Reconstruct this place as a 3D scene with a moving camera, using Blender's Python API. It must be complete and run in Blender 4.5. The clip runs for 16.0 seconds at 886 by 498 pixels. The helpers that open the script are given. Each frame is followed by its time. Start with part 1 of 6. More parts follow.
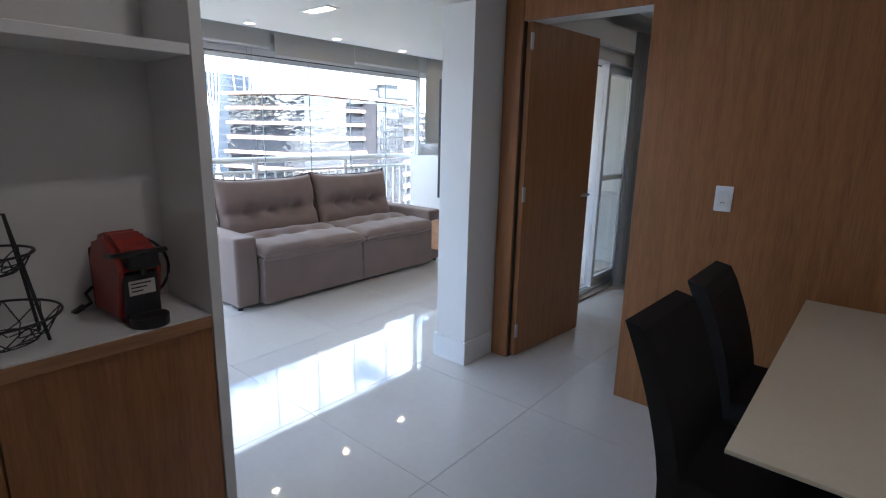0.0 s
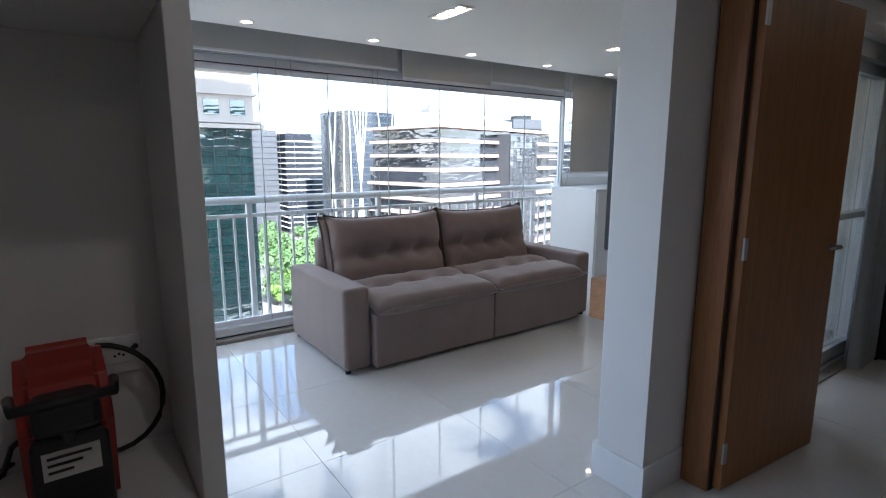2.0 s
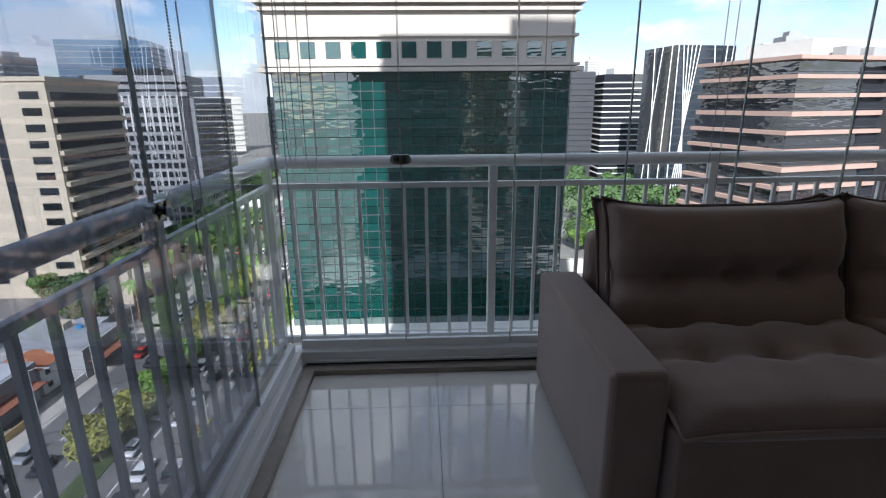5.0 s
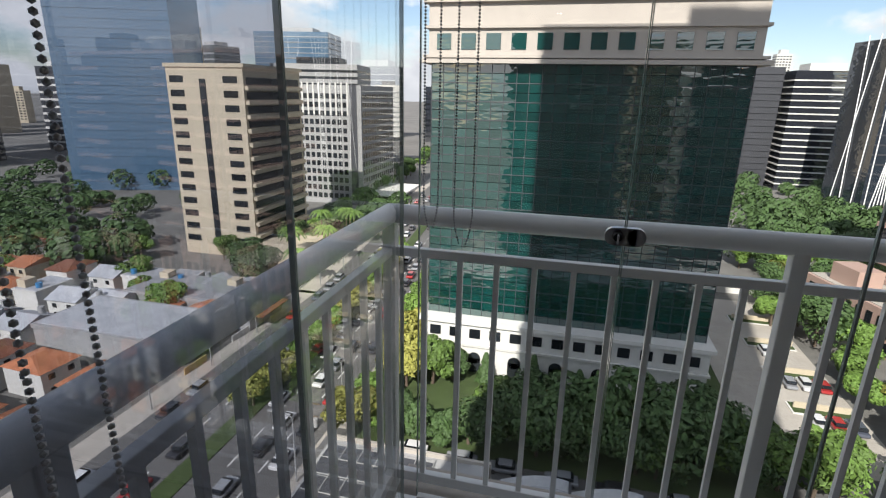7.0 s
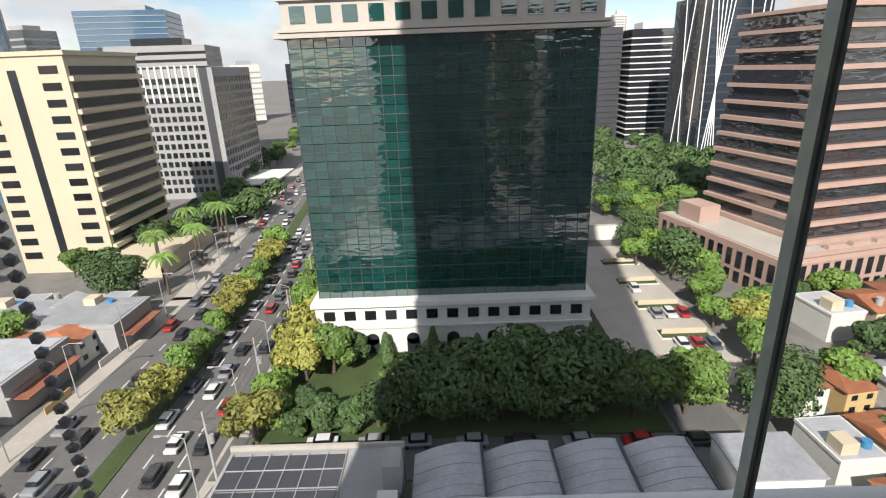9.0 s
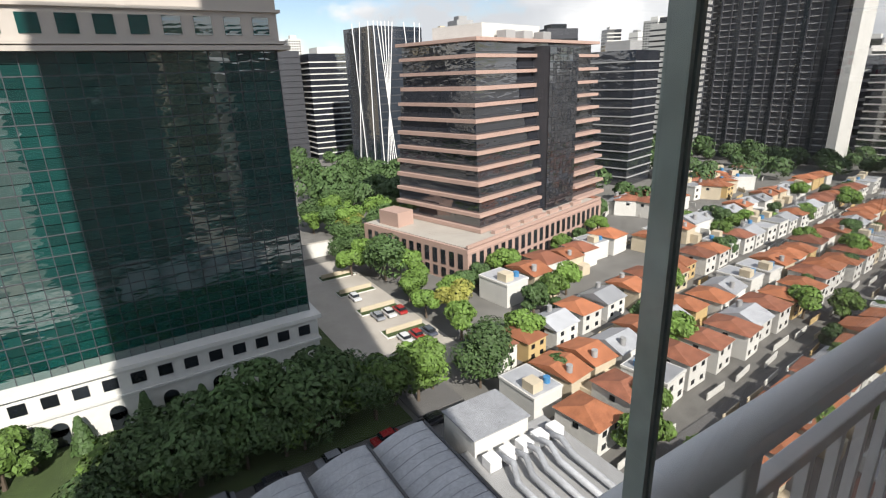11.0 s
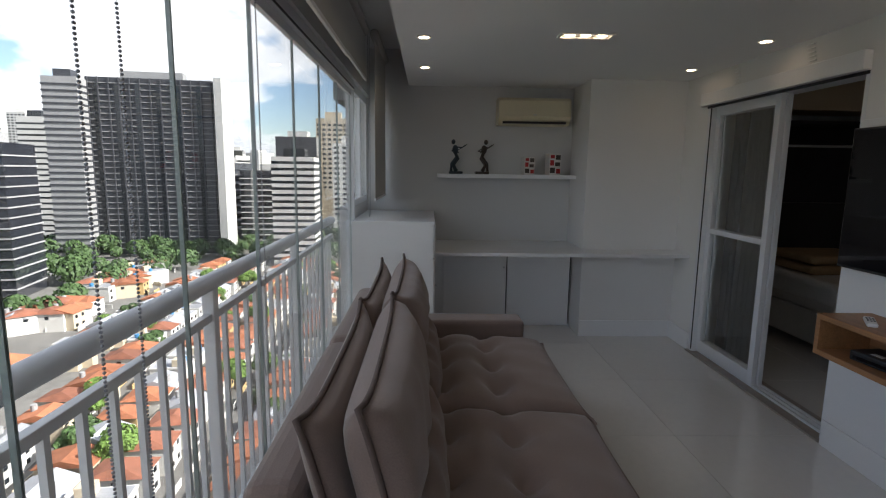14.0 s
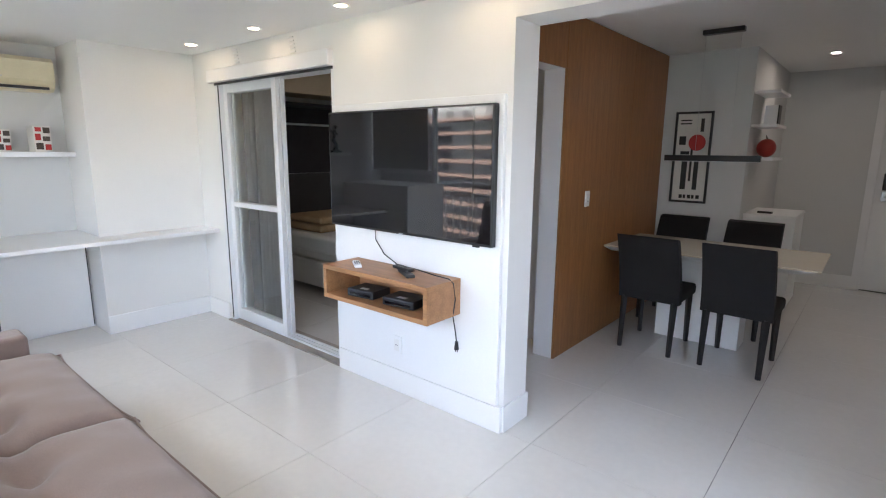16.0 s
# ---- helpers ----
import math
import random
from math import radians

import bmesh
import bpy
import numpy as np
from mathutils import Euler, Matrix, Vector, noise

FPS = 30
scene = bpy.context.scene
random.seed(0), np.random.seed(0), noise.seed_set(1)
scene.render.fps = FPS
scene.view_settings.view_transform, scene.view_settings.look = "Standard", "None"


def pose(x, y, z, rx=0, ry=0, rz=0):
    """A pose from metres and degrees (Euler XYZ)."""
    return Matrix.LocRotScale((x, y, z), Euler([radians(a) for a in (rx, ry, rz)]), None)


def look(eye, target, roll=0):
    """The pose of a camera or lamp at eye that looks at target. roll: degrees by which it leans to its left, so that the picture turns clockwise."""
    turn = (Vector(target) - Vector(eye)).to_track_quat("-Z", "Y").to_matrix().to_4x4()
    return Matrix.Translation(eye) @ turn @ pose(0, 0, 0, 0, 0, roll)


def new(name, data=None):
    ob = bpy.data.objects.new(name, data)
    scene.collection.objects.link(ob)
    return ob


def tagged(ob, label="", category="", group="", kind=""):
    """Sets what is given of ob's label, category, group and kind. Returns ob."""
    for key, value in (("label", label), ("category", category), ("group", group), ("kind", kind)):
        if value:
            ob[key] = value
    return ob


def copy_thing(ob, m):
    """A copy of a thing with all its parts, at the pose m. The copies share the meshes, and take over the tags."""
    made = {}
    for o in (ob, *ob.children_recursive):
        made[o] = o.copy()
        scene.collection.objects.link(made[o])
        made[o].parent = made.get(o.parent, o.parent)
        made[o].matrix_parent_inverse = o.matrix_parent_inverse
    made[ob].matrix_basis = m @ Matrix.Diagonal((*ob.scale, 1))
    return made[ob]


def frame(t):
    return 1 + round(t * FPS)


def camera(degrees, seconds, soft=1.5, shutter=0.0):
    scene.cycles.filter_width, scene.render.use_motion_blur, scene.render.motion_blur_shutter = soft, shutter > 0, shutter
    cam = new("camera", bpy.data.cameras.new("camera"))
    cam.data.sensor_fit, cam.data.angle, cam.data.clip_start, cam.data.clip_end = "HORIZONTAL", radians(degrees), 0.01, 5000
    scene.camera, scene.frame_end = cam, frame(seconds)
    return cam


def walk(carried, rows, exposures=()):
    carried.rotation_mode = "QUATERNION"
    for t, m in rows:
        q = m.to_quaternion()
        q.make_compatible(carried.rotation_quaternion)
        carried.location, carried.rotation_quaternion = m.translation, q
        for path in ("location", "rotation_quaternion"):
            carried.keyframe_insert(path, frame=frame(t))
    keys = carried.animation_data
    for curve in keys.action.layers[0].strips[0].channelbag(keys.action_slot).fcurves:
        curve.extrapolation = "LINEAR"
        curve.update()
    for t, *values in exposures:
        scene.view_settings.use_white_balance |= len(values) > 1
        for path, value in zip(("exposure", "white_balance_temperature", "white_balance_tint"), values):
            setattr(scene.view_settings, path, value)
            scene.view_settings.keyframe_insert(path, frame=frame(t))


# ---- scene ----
cam = camera(81.0, 16.0, soft=1.15)

PATH = [
    (0, (-2.404, -2.058, 1.438), (-0.913, -0.803, 0.991), 1.3),
    (0.5, (-2.412, -2.038, 1.439), (-1.009, -0.670, 1.041), 1.8),
    (1, (-2.257, -1.871, 1.431), (-0.912, -0.440, 1.055), 1.6),
    (1.5, (-2.046, -1.624, 1.451), (-0.767, -0.125, 1.107), 1.2),
    (2, (-1.819, -1.354, 1.417), (-0.680, 0.254, 1.074), 0),
    (2.5, (-1.596, -1.116, 1.430), (-0.627, 0.596, 1.071), 0.7),
    (3, (-1.397, -0.786, 1.421), (-0.490, 0.960, 1.058), 1),
    (3.5, (-1.210, -0.545, 1.400), (-0.395, 1.225, 0.952), -0.1),
    (4, (-1.059, -0.316, 1.401), (-0.504, 1.532, 0.875), 1.5),
    (4.5, (-1.014, -0.014, 1.385), (-0.650, 1.874, 0.836), 1.6),
    (5, (-1.035, 0.263, 1.381), (-0.966, 2.187, 0.838), -0.5),
    (5.2, (-1.051, 0.269, 1.403), (-1.110, 2.188, 0.845), 0.6),
    (7.5, (-1.360, 1.842, 1.485), (-1.823, 3.702, 0.913), 1.1),
    (8.5, (-1.415, 2.330, 1.574), (-1.612, 4.230, 0.983), -0.8),
    (9, (-1.347, 2.575, 1.588), (-1.368, 4.461, 0.920), -2.2),
    (9.5, (-1.345, 2.690, 1.590), (-1.137, 4.534, 0.844), -1.8),
    (10, (-1.375, 2.735, 1.582), (-0.829, 4.486, 0.786), -1.5),
    (10.2, (-1.365, 2.740, 1.578), (-0.698, 4.446, 0.776), -2.1),
    (12.3, (-1.315, 2.685, 1.572), (0.112, 4.069, 1.354), 0.1),
    (12.5, (-1.308, 2.665, 1.566), (0.209, 3.949, 1.345), 0.1),
    (13, (-1.246, 2.627, 1.553), (0.470, 3.628, 1.324), -0.1),
    (13.5, (-1.270, 2.450, 1.528), (0.643, 2.977, 1.278), -0.2),
    (14, (-1.320, 2.245, 1.494), (0.656, 2.186, 1.195), 0.8),
    (14.5, (-1.342, 2.164, 1.532), (0.535, 1.569, 1.182), 2.3),
    (15, (-1.346, 2.135, 1.528), (0.362, 1.162, 1.159), 2.2),
    (15.5, (-1.360, 2.174, 1.526), (0.149, 0.914, 1.157), 1.2),
    (16, (-1.409, 2.205, 1.510), (-0.149, 0.698, 1.134), 0.5),
]
walk(cam, [(t, look(eye, target, roll)) for t, eye, target, roll in PATH],
     [(0.0, 3.45, 5500, 9), (1.5, 3.35, 5500, 9), (2.0, 2.75, 5550, 9), (2.5, 2.35, 5700, 10), (3.5, 1.65, 5750, 10), (4.5, 1.15, 5800, 11), (5.2, 0.9, 5800, 11), (7.3, 0.55, 6500, 12), (10.0, 0.62, 6600, 13), (12.5, 0.45, 6400, 12), (13.5, 0.5, 6400, 12), (14.0, 1.3, 6300, 12), (15.0, 2.75, 6200, 12), (15.5, 3.6, 6150, 12), (16.0, 3.8, 6150, 12)])

# ---- world and sun ----
SUN_EL, SUN_AZ = 38.0, 190.0   # the sun stands behind the flat; azimuth clockwise from +y
world = bpy.data.worlds.new("sky")
scene.world = world
world.use_nodes = True
wn, wl = world.node_tree.nodes, world.node_tree.links
wn.clear()
w_out = wn.new("ShaderNodeOutputWorld")
w_bg = wn.new("ShaderNodeBackground")
w_sky = wn.new("ShaderNodeTexSky")
w_sky.sky_type = 'NISHITA'
w_sky.sun_disc = False
w_sky.sun_elevation = radians(SUN_EL)
w_sky.sun_rotation = radians(SUN_AZ)
w_sky.altitude = 760
w_co = wn.new("ShaderNodeTexCoord")
w_map = wn.new("ShaderNodeMapping")
w_map.inputs["Scale"].default_value = (1.7, 1.7, 3.2)
w_map.inputs["Location"].default_value = (3.1, 0.4, 0.35)
w_noise = wn.new("ShaderNodeTexNoise")
w_noise.inputs["Scale"].default_value = 2.3
w_noise.inputs["Detail"].default_value = 9
w_noise.inputs["Roughness"].default_value = 0.55
w_ramp = wn.new("ShaderNodeValToRGB")
w_ramp.color_ramp.elements[0].position = 0.46
w_ramp.color_ramp.elements[1].position = 0.54
w_n2 = wn.new("ShaderNodeTexNoise")
w_n2.inputs["Scale"].default_value = 2.6
w_n2.inputs["Detail"].default_value = 6
w_r2 = wn.new("ShaderNodeValToRGB")
w_r2.color_ramp.elements[0].color = (5.6, 5.8, 6.1, 1)
w_r2.color_ramp.elements[1].color = (8.8, 8.8, 8.8, 1)
w_r2.color_ramp.elements[0].position = 0.38
w_r2.color_ramp.elements[1].position = 0.62
w_mix = wn.new("ShaderNodeMixRGB")
wl.new(w_co.outputs["Generated"], w_map.inputs["Vector"])
wl.new(w_map.outputs[0], w_noise.inputs["Vector"])
wl.new(w_map.outputs[0], w_n2.inputs["Vector"])
wl.new(w_noise.outputs[0], w_ramp.inputs[0])
wl.new(w_n2.outputs[0], w_r2.inputs[0])
wl.new(w_ramp.outputs[0], w_mix.inputs[0])
wl.new(w_sky.outputs[0], w_mix.inputs[1])
wl.new(w_r2.outputs[0], w_mix.inputs[2])
wl.new(w_mix.outputs[0], w_bg.inputs[0])
w_bg.inputs[1].default_value = 0.09
wl.new(w_bg.outputs[0], w_out.inputs[0])

sun_data = bpy.data.lights.new("sun", 'SUN')
sun_data.energy = 5.0
sun_data.angle = radians(0.55)
sun_data.color = (1.0, 0.95, 0.87)
sun = new("sun", sun_data)
sun_to = Vector((-math.sin(radians(SUN_AZ)) * math.cos(radians(SUN_EL)), -math.cos(radians(SUN_AZ)) * math.cos(radians(SUN_EL)), -math.sin(radians(SUN_EL))))
sun.matrix_world = look((-20, -60, 90), Vector((-20, -60, 90)) + sun_to)


# ---- materials ----
def material(name, colour, rough=0.6, metal=0.0, vary=0.12, scale=6.0, grain=60.0, bump=0.1, coat=0.0, each=0.0, stretch=(1, 1, 1)):
    """A surface of one paint or stuff, with blotches, fine grain and relief."""
    m = bpy.data.materials.new(name)
    m.use_nodes = True
    n, l = m.node_tree.nodes, m.node_tree.links
    b = n["Principled BSDF"]
    co = n.new("ShaderNodeTexCoord")
    mp = n.new("ShaderNodeMapping")
    mp.inputs["Scale"].default_value = stretch
    l.new(co.outputs["Object"], mp.inputs["Vector"])
    big = n.new("ShaderNodeTexNoise")
    big.inputs["Scale"].default_value = scale
    big.inputs["Detail"].default_value = 4
    fine = n.new("ShaderNodeTexNoise")
    fine.inputs["Scale"].default_value = grain
    fine.inputs["Detail"].default_value = 3
    l.new(mp.outputs[0], big.inputs["Vector"])
    l.new(mp.outputs[0], fine.inputs["Vector"])
    add = n.new("ShaderNodeMath")
    add.operation = 'ADD'
    l.new(big.outputs[0], add.inputs[0])
    l.new(fine.outputs[0], add.inputs[1])
    rng = n.new("ShaderNodeMapRange")
    rng.inputs[1].default_value, rng.inputs[2].default_value = 0.6, 1.4
    rng.inputs[3].default_value, rng.inputs[4].default_value = 1 - vary, 1 + vary
    l.new(add.outputs[0], rng.inputs[0])
    hsv = n.new("ShaderNodeHueSaturation")
    hsv.inputs["Color"].default_value = (*colour, 1)
    if each:
        info = n.new("ShaderNodeObjectInfo")
        r2 = n.new("ShaderNodeMapRange")
        r2.inputs[3].default_value, r2.inputs[4].default_value = 1 - each, 1 + each
        l.new(info.outputs["Random"], r2.inputs[0])
        mu = n.new("ShaderNodeMath")
        mu.operation = 'MULTIPLY'
        l.new(rng.outputs[0], mu.inputs[0])
        l.new(r2.outputs[0], mu.inputs[1])
        l.new(mu.outputs[0], hsv.inputs["Value"])
    else:
        l.new(rng.outputs[0], hsv.inputs["Value"])
    l.new(hsv.outputs[0], b.inputs["Base Color"])
    b.inputs["Roughness"].default_value = rough
    b.inputs["Metallic"].default_value = metal
    b.inputs["Coat Weight"].default_value = coat
    b.inputs["Coat Roughness"].default_value = 0.02
    if bump:
        bp = n.new("ShaderNodeBump")
        bp.inputs["Strength"].default_value = bump
        bp.inputs["Distance"].default_value = 0.004
        l.new(fine.outputs[0], bp.inputs["Height"])
        l.new(bp.outputs[0], b.inputs["Normal"])
    return m


def glass_material(name, tint=(0.98, 0.99, 0.985), share=0.014, rough=0.0):
    """Clear flat glass: light goes straight on, with a mirror's share by Fresnel."""
    m = bpy.data.materials.new(name)
    m.use_nodes = True
    n, l = m.node_tree.nodes, m.node_tree.links
    n.remove(n["Principled BSDF"])
    out = n["Material Output"]
    tr = n.new("ShaderNodeBsdfTransparent")
    tr.inputs[0].default_value = (*tint, 1)
    gl = n.new("ShaderNodeBsdfGlossy")
    gl.inputs["Roughness"].default_value = rough
    lw = n.new("ShaderNodeLayerWeight")
    lw.inputs[0].default_value = 0.5
    pw = n.new("ShaderNodeMath")
    pw.operation = 'POWER'
    pw.inputs[1].default_value = 3.2
    l.new(lw.outputs["Facing"], pw.inputs[0])
    fr = n.new("ShaderNodeMath")
    fr.operation = 'MULTIPLY_ADD'
    fr.inputs[1].default_value, fr.inputs[2].default_value = 0.6, share
    l.new(pw.outputs[0], fr.inputs[0])
    mx = n.new("ShaderNodeMixShader")
    l.new(fr.outputs[0], mx.inputs[0])
    l.new(tr.outputs[0], mx.inputs[1])
    l.new(gl.outputs[0], mx.inputs[2])
    l.new(mx.outputs[0], out.inputs[0])
    return m


def glow_material(name, colour, strength):
    m = bpy.data.materials.new(name)
    m.use_nodes = True
    b = m.node_tree.nodes["Principled BSDF"]
    b.inputs["Emission Color"].default_value = (*colour, 1)
    b.inputs["Emission Strength"].default_value = strength
    return m


M_WALL = material("wall_paint", (0.76, 0.75, 0.73), 0.7, vary=0.03, scale=1.5, grain=180, bump=0.06)
M_GREYWALL = material("pale_grey_paint", (0.62, 0.62, 0.61), 0.7, vary=0.03, scale=1.5, grain=180, bump=0.06)
M_CEIL = material("ceiling_paint", (0.78, 0.78, 0.77), 0.8, vary=0.02, scale=1, grain=200, bump=0.04)
M_LACQ = material("white_lacquer", (0.8, 0.8, 0.8), 0.3, vary=0.02, scale=3, grain=90, bump=0.02)
M_TILE = material("polished_porcelain", (0.72, 0.70, 0.665), 0.045, vary=0.035, scale=2.2, grain=24, bump=0.0, each=0.012, coat=0.35)
M_GROUT = material("grout", (0.42, 0.41, 0.39), 0.8, vary=0.1)
M_STONE = material("sill_stone", (0.3, 0.265, 0.23), 0.35, vary=0.2, scale=20, grain=160)
M_WOOD = material("oak_veneer", (0.30, 0.128, 0.042), 0.42, vary=0.3, scale=5, grain=28, bump=0.12, stretch=(5, 5, 0.35))
M_WOODH = material("oak_veneer_lying", (0.36, 0.18, 0.08), 0.42, vary=0.28, scale=5, grain=28, bump=0.12, stretch=(0.4, 5, 5))
M_ALU = material("white_aluminium", (0.72, 0.73, 0.74), 0.38, vary=0.03, scale=4, grain=80, bump=0.02)
M_STEEL = material("brushed_steel", (0.55, 0.56, 0.57), 0.3, 1.0, vary=0.08, scale=8, grain=120)
M_DARKM = material("dark_seal_and_gap", (0.03, 0.032, 0.035), 0.5, vary=0.15)
M_BLACK = material("black_plastic", (0.018, 0.018, 0.02), 0.35, vary=0.15, bump=0.05)
M_SCREEN = material("screen_glass", (0.006, 0.006, 0.008), 0.035, vary=0.02, bump=0.0, coat=0.25)
M_SOFA = material("taupe_suede", (0.23, 0.17, 0.148), 0.95, vary=0.14, scale=5, grain=220, bump=0.25)
M_SOFA.node_tree.nodes["Principled BSDF"].inputs["Sheen Weight"].default_value = 0.3
M_PIPE = material("dark_piping", (0.11, 0.08, 0.07), 0.9, vary=0.2)
M_CHAIR = material("charcoal_velvet", (0.009, 0.008, 0.009), 0.9, vary=0.3, scale=7, grain=200, bump=0.25)
M_CURT = material("dark_curtain", (0.022, 0.022, 0.028), 0.9, vary=0.25, scale=9, grain=160)
M_SHEER = material("grey_sheer", (0.4, 0.4, 0.4), 0.9, vary=0.1, scale=9, grain=160)
M_BLIND = material("screen_blind", (0.5, 0.49, 0.46), 0.85, vary=0.05, scale=3, grain=300, bump=0.15)
M_GLASS = glass_material("pane_glass")
# the tint also stands in for the dimmer, cloud-shaded view to the left
M_GLASSD = glass_material("shade_tinted_pane_glass", (0.69, 0.71, 0.75), 0.05)
M_GEDGE = material("glass_edge", (0.3, 0.36, 0.34), 0.15, vary=0.2, bump=0)
M_RED = material("red_plastic", (0.32, 0.028, 0.018), 0.28, vary=0.08, bump=0.02)
M_PAPER = material("paper", (0.68, 0.66, 0.62), 0.8, vary=0.05)
M_INK = material("ink", (0.03, 0.03, 0.03), 0.8, vary=0.1)
M_REDINK = material("red_ink", (0.45, 0.03, 0.03), 0.6, vary=0.15)
M_IVORY = material("ivory_plastic", (0.66, 0.6, 0.42), 0.4, vary=0.04, bump=0.02)
M_BRONZE = material("painted_resin", (0.06, 0.045, 0.035), 0.45, vary=0.5, scale=14)
M_TEAL = material("teal_resin", (0.03, 0.05, 0.065), 0.45, vary=0.3, scale=14)
M_BEIGEGL = material("beige_glass", (0.72, 0.66, 0.53), 0.08, vary=0.03, bump=0)
M_GLOW = glow_material("warm_lamp", (1.0, 0.72, 0.45), 7.0)
M_GLOW3 = glow_material("warm_lamp_dim", (1.0, 0.8, 0.6), 10.0)
M_GLOW2 = glow_material("warm_lamp_low", (1.0, 0.84, 0.7), 24.0)
M_LINEN = material("bed_linen", (0.6, 0.57, 0.52), 0.9, vary=0.08)
M_BEIGEP = material("beige_paint", (0.55, 0.45, 0.32), 0.75, vary=0.05, scale=2)
M_CHAIN = material("grey_bead_plastic", (0.3, 0.31, 0.33), 0.4, vary=0.1, bump=0)
M_BLANKET = material("ochre_blanket", (0.34, 0.23, 0.12), 0.95, vary=0.15)


# ---- building helpers ----
def box(bm, x0, x1, y0, y1, z0, z1, bevel=0.0, seg=2):
    m = Matrix.Translation(((x0 + x1) / 2, (y0 + y1) / 2, (z0 + z1) / 2)) @ Matrix.Diagonal((abs(x1 - x0), abs(y1 - y0), abs(z1 - z0), 1))
    vs = bmesh.ops.create_cube(bm, size=1, matrix=m)["verts"]
    if bevel:
        es = list({e for v in vs for e in v.link_edges})
        bmesh.ops.bevel(bm, geom=es, offset=bevel, segments=seg, affect='EDGES', profile=0.5)
    return bm


def rod(bm, a, b, r0, r1=None, seg=10):
    a, b = Vector(a), Vector(b)
    d = b - a
    m = Matrix.Translation((a + b) / 2) @ d.to_track_quat('Z', 'Y').to_matrix().to_4x4()
    bmesh.ops.create_cone(bm, cap_ends=True, segments=seg, radius1=r0, radius2=r0 if r1 is None else r1, depth=d.length, matrix=m)
    return bm


def ball(bm, c, r, scale=(1, 1, 1), u=12, v=8):
    bmesh.ops.create_uvsphere(bm, u_segments=u, v_segments=v, radius=r, matrix=Matrix.Translation(c) @ Matrix.Diagonal((*scale, 1)))
    return bm


def tube(bm, pts, r, seg=8, closed=False):
    """A bent round bar along points."""
    pts = [Vector(p) for p in pts]
    n = len(pts)
    rings = []
    for i, p in enumerate(pts):
        a = pts[(i - 1) % n] if closed or i else p
        b = pts[(i + 1) % n] if closed or i < n - 1 else p
        d = (b - a).normalized()
        up = Vector((0, 0, 1)) if abs(d.z) < 0.95 else Vector((1, 0, 0))
        s = d.cross(up).normalized()
        u = s.cross(d)
        rings.append([bm.verts.new(p + r * (math.cos(2 * math.pi * k / seg) * s + math.sin(2 * math.pi * k / seg) * u)) for k in range(seg)])
    for i in range(n if closed else n - 1):
        A, B = rings[i], rings[(i + 1) % n]
        for k in range(seg):
            bm.faces.new((A[k], A[(k + 1) % seg], B[(k + 1) % seg], B[k]))
    if not closed:
        bm.faces.new(rings[0][::-1])
        bm.faces.new(rings[-1])
    return bm


def mesh_of(name, bm, mat, smooth=False):
    bmesh.ops.recalc_face_normals(bm, faces=bm.faces)
    me = bpy.data.meshes.new(name)
    bm.to_mesh(me)
    bm.free()
    if smooth:
        for p in me.polygons:
            p.use_smooth = True
    me.materials.append(mat)
    return me


def part(name, bm, mat, parent=None, label="", smooth=False, at=None):
    ob = new(name, mesh_of(name, bm, mat, smooth))
    if parent:
        ob.parent = parent
    if at is not None:
        ob.matrix_basis = at
    if label:
        ob["label"] = label
    return ob


def thing(name, label, category, at=None, group="", kind=""):
    """An Empty at the base of a thing that has parts."""
    ob = new(name)
    ob.empty_display_size = 0.05
    if at is not None:
        ob.matrix_basis = at
    return tagged(ob, label, category, group, kind)


def B(*a, **k):
    return box(bmesh.new(), *a, **k)


def R(*a, **k):
    return rod(bmesh.new(), *a, **k)


def structure(name, bm, mat, label, category, smooth=False):
    return tagged(part(name, bm, mat, smooth=smooth), label, category, kind="structure")


# ---- the shell of the flat ----
CZ, DZ = 2.29, 2.41       # ceilings: glazed living room, dining room
GY, GX = 2.86, -1.75      # the planes of the glazing
WX = 0.29                 # face of the wood panelling
bm = B(-3.6, 4.0, -5.2, -0.17, -0.3, -0.012)
box(bm, -1.98, 4.0, -0.17, 3.12, -0.3, -0.012)
floor = structure("floor", bm, M_GROUT, "polished off-white porcelain floor with thin grey joints", "floor")

bm = B(-1.66, 3.8, -0.226, 2.42, CZ, CZ + 0.1)
box(bm, -1.74, 3.8, -0.226, 2.92, 2.62, 2.72)
box(bm, -1.66, 3.8, 2.42, 2.44, CZ, 2.62)
structure("ceiling_living", bm, M_CEIL, "smooth white plaster ceiling with a blind pocket along the glazing", "ceiling")
structure("ceiling_dining", B(-3.5, 0.29, -5.1, -0.226, DZ, DZ + 0.1), M_CEIL, "smooth white plaster ceiling of the dining room", "ceiling")
structure("ceiling_bedroom", B(0.40, 4.0, -3.3, -0.226, 2.45, 2.55), M_CEIL, "white bedroom ceiling", "ceiling")

# wall between living room and bedroom, with the television, and the pillar end
bm = B(0.0, 1.36, -0.226, 0.0, 0.0, 2.62)
box(bm, 1.36, 2.9, -0.226, 0.0, 2.12, 2.62)
box(bm, 2.9, 4.0, -0.226, 0.0, 0.0, 2.62)
structure("wall_television", bm, M_WALL, "white painted wall with a wide sliding door opening", "wall")
bm = B(0.03, 1.35, 0.002, 0.03, 0.15, 1.78, bevel=0.003)
structure("wall_panel", bm, M_LACQ, "white lacquered panel behind the television", "wall panel")
structure("header_beam", B(-1.66, 0.0, -0.226, 0.0, 2.125, 2.62), M_WALL, "white beam over the wide opening", "beam")
bm = B(-0.012, 0.0, -0.238, 0.012, 0.0, 0.15, bevel=0.002)
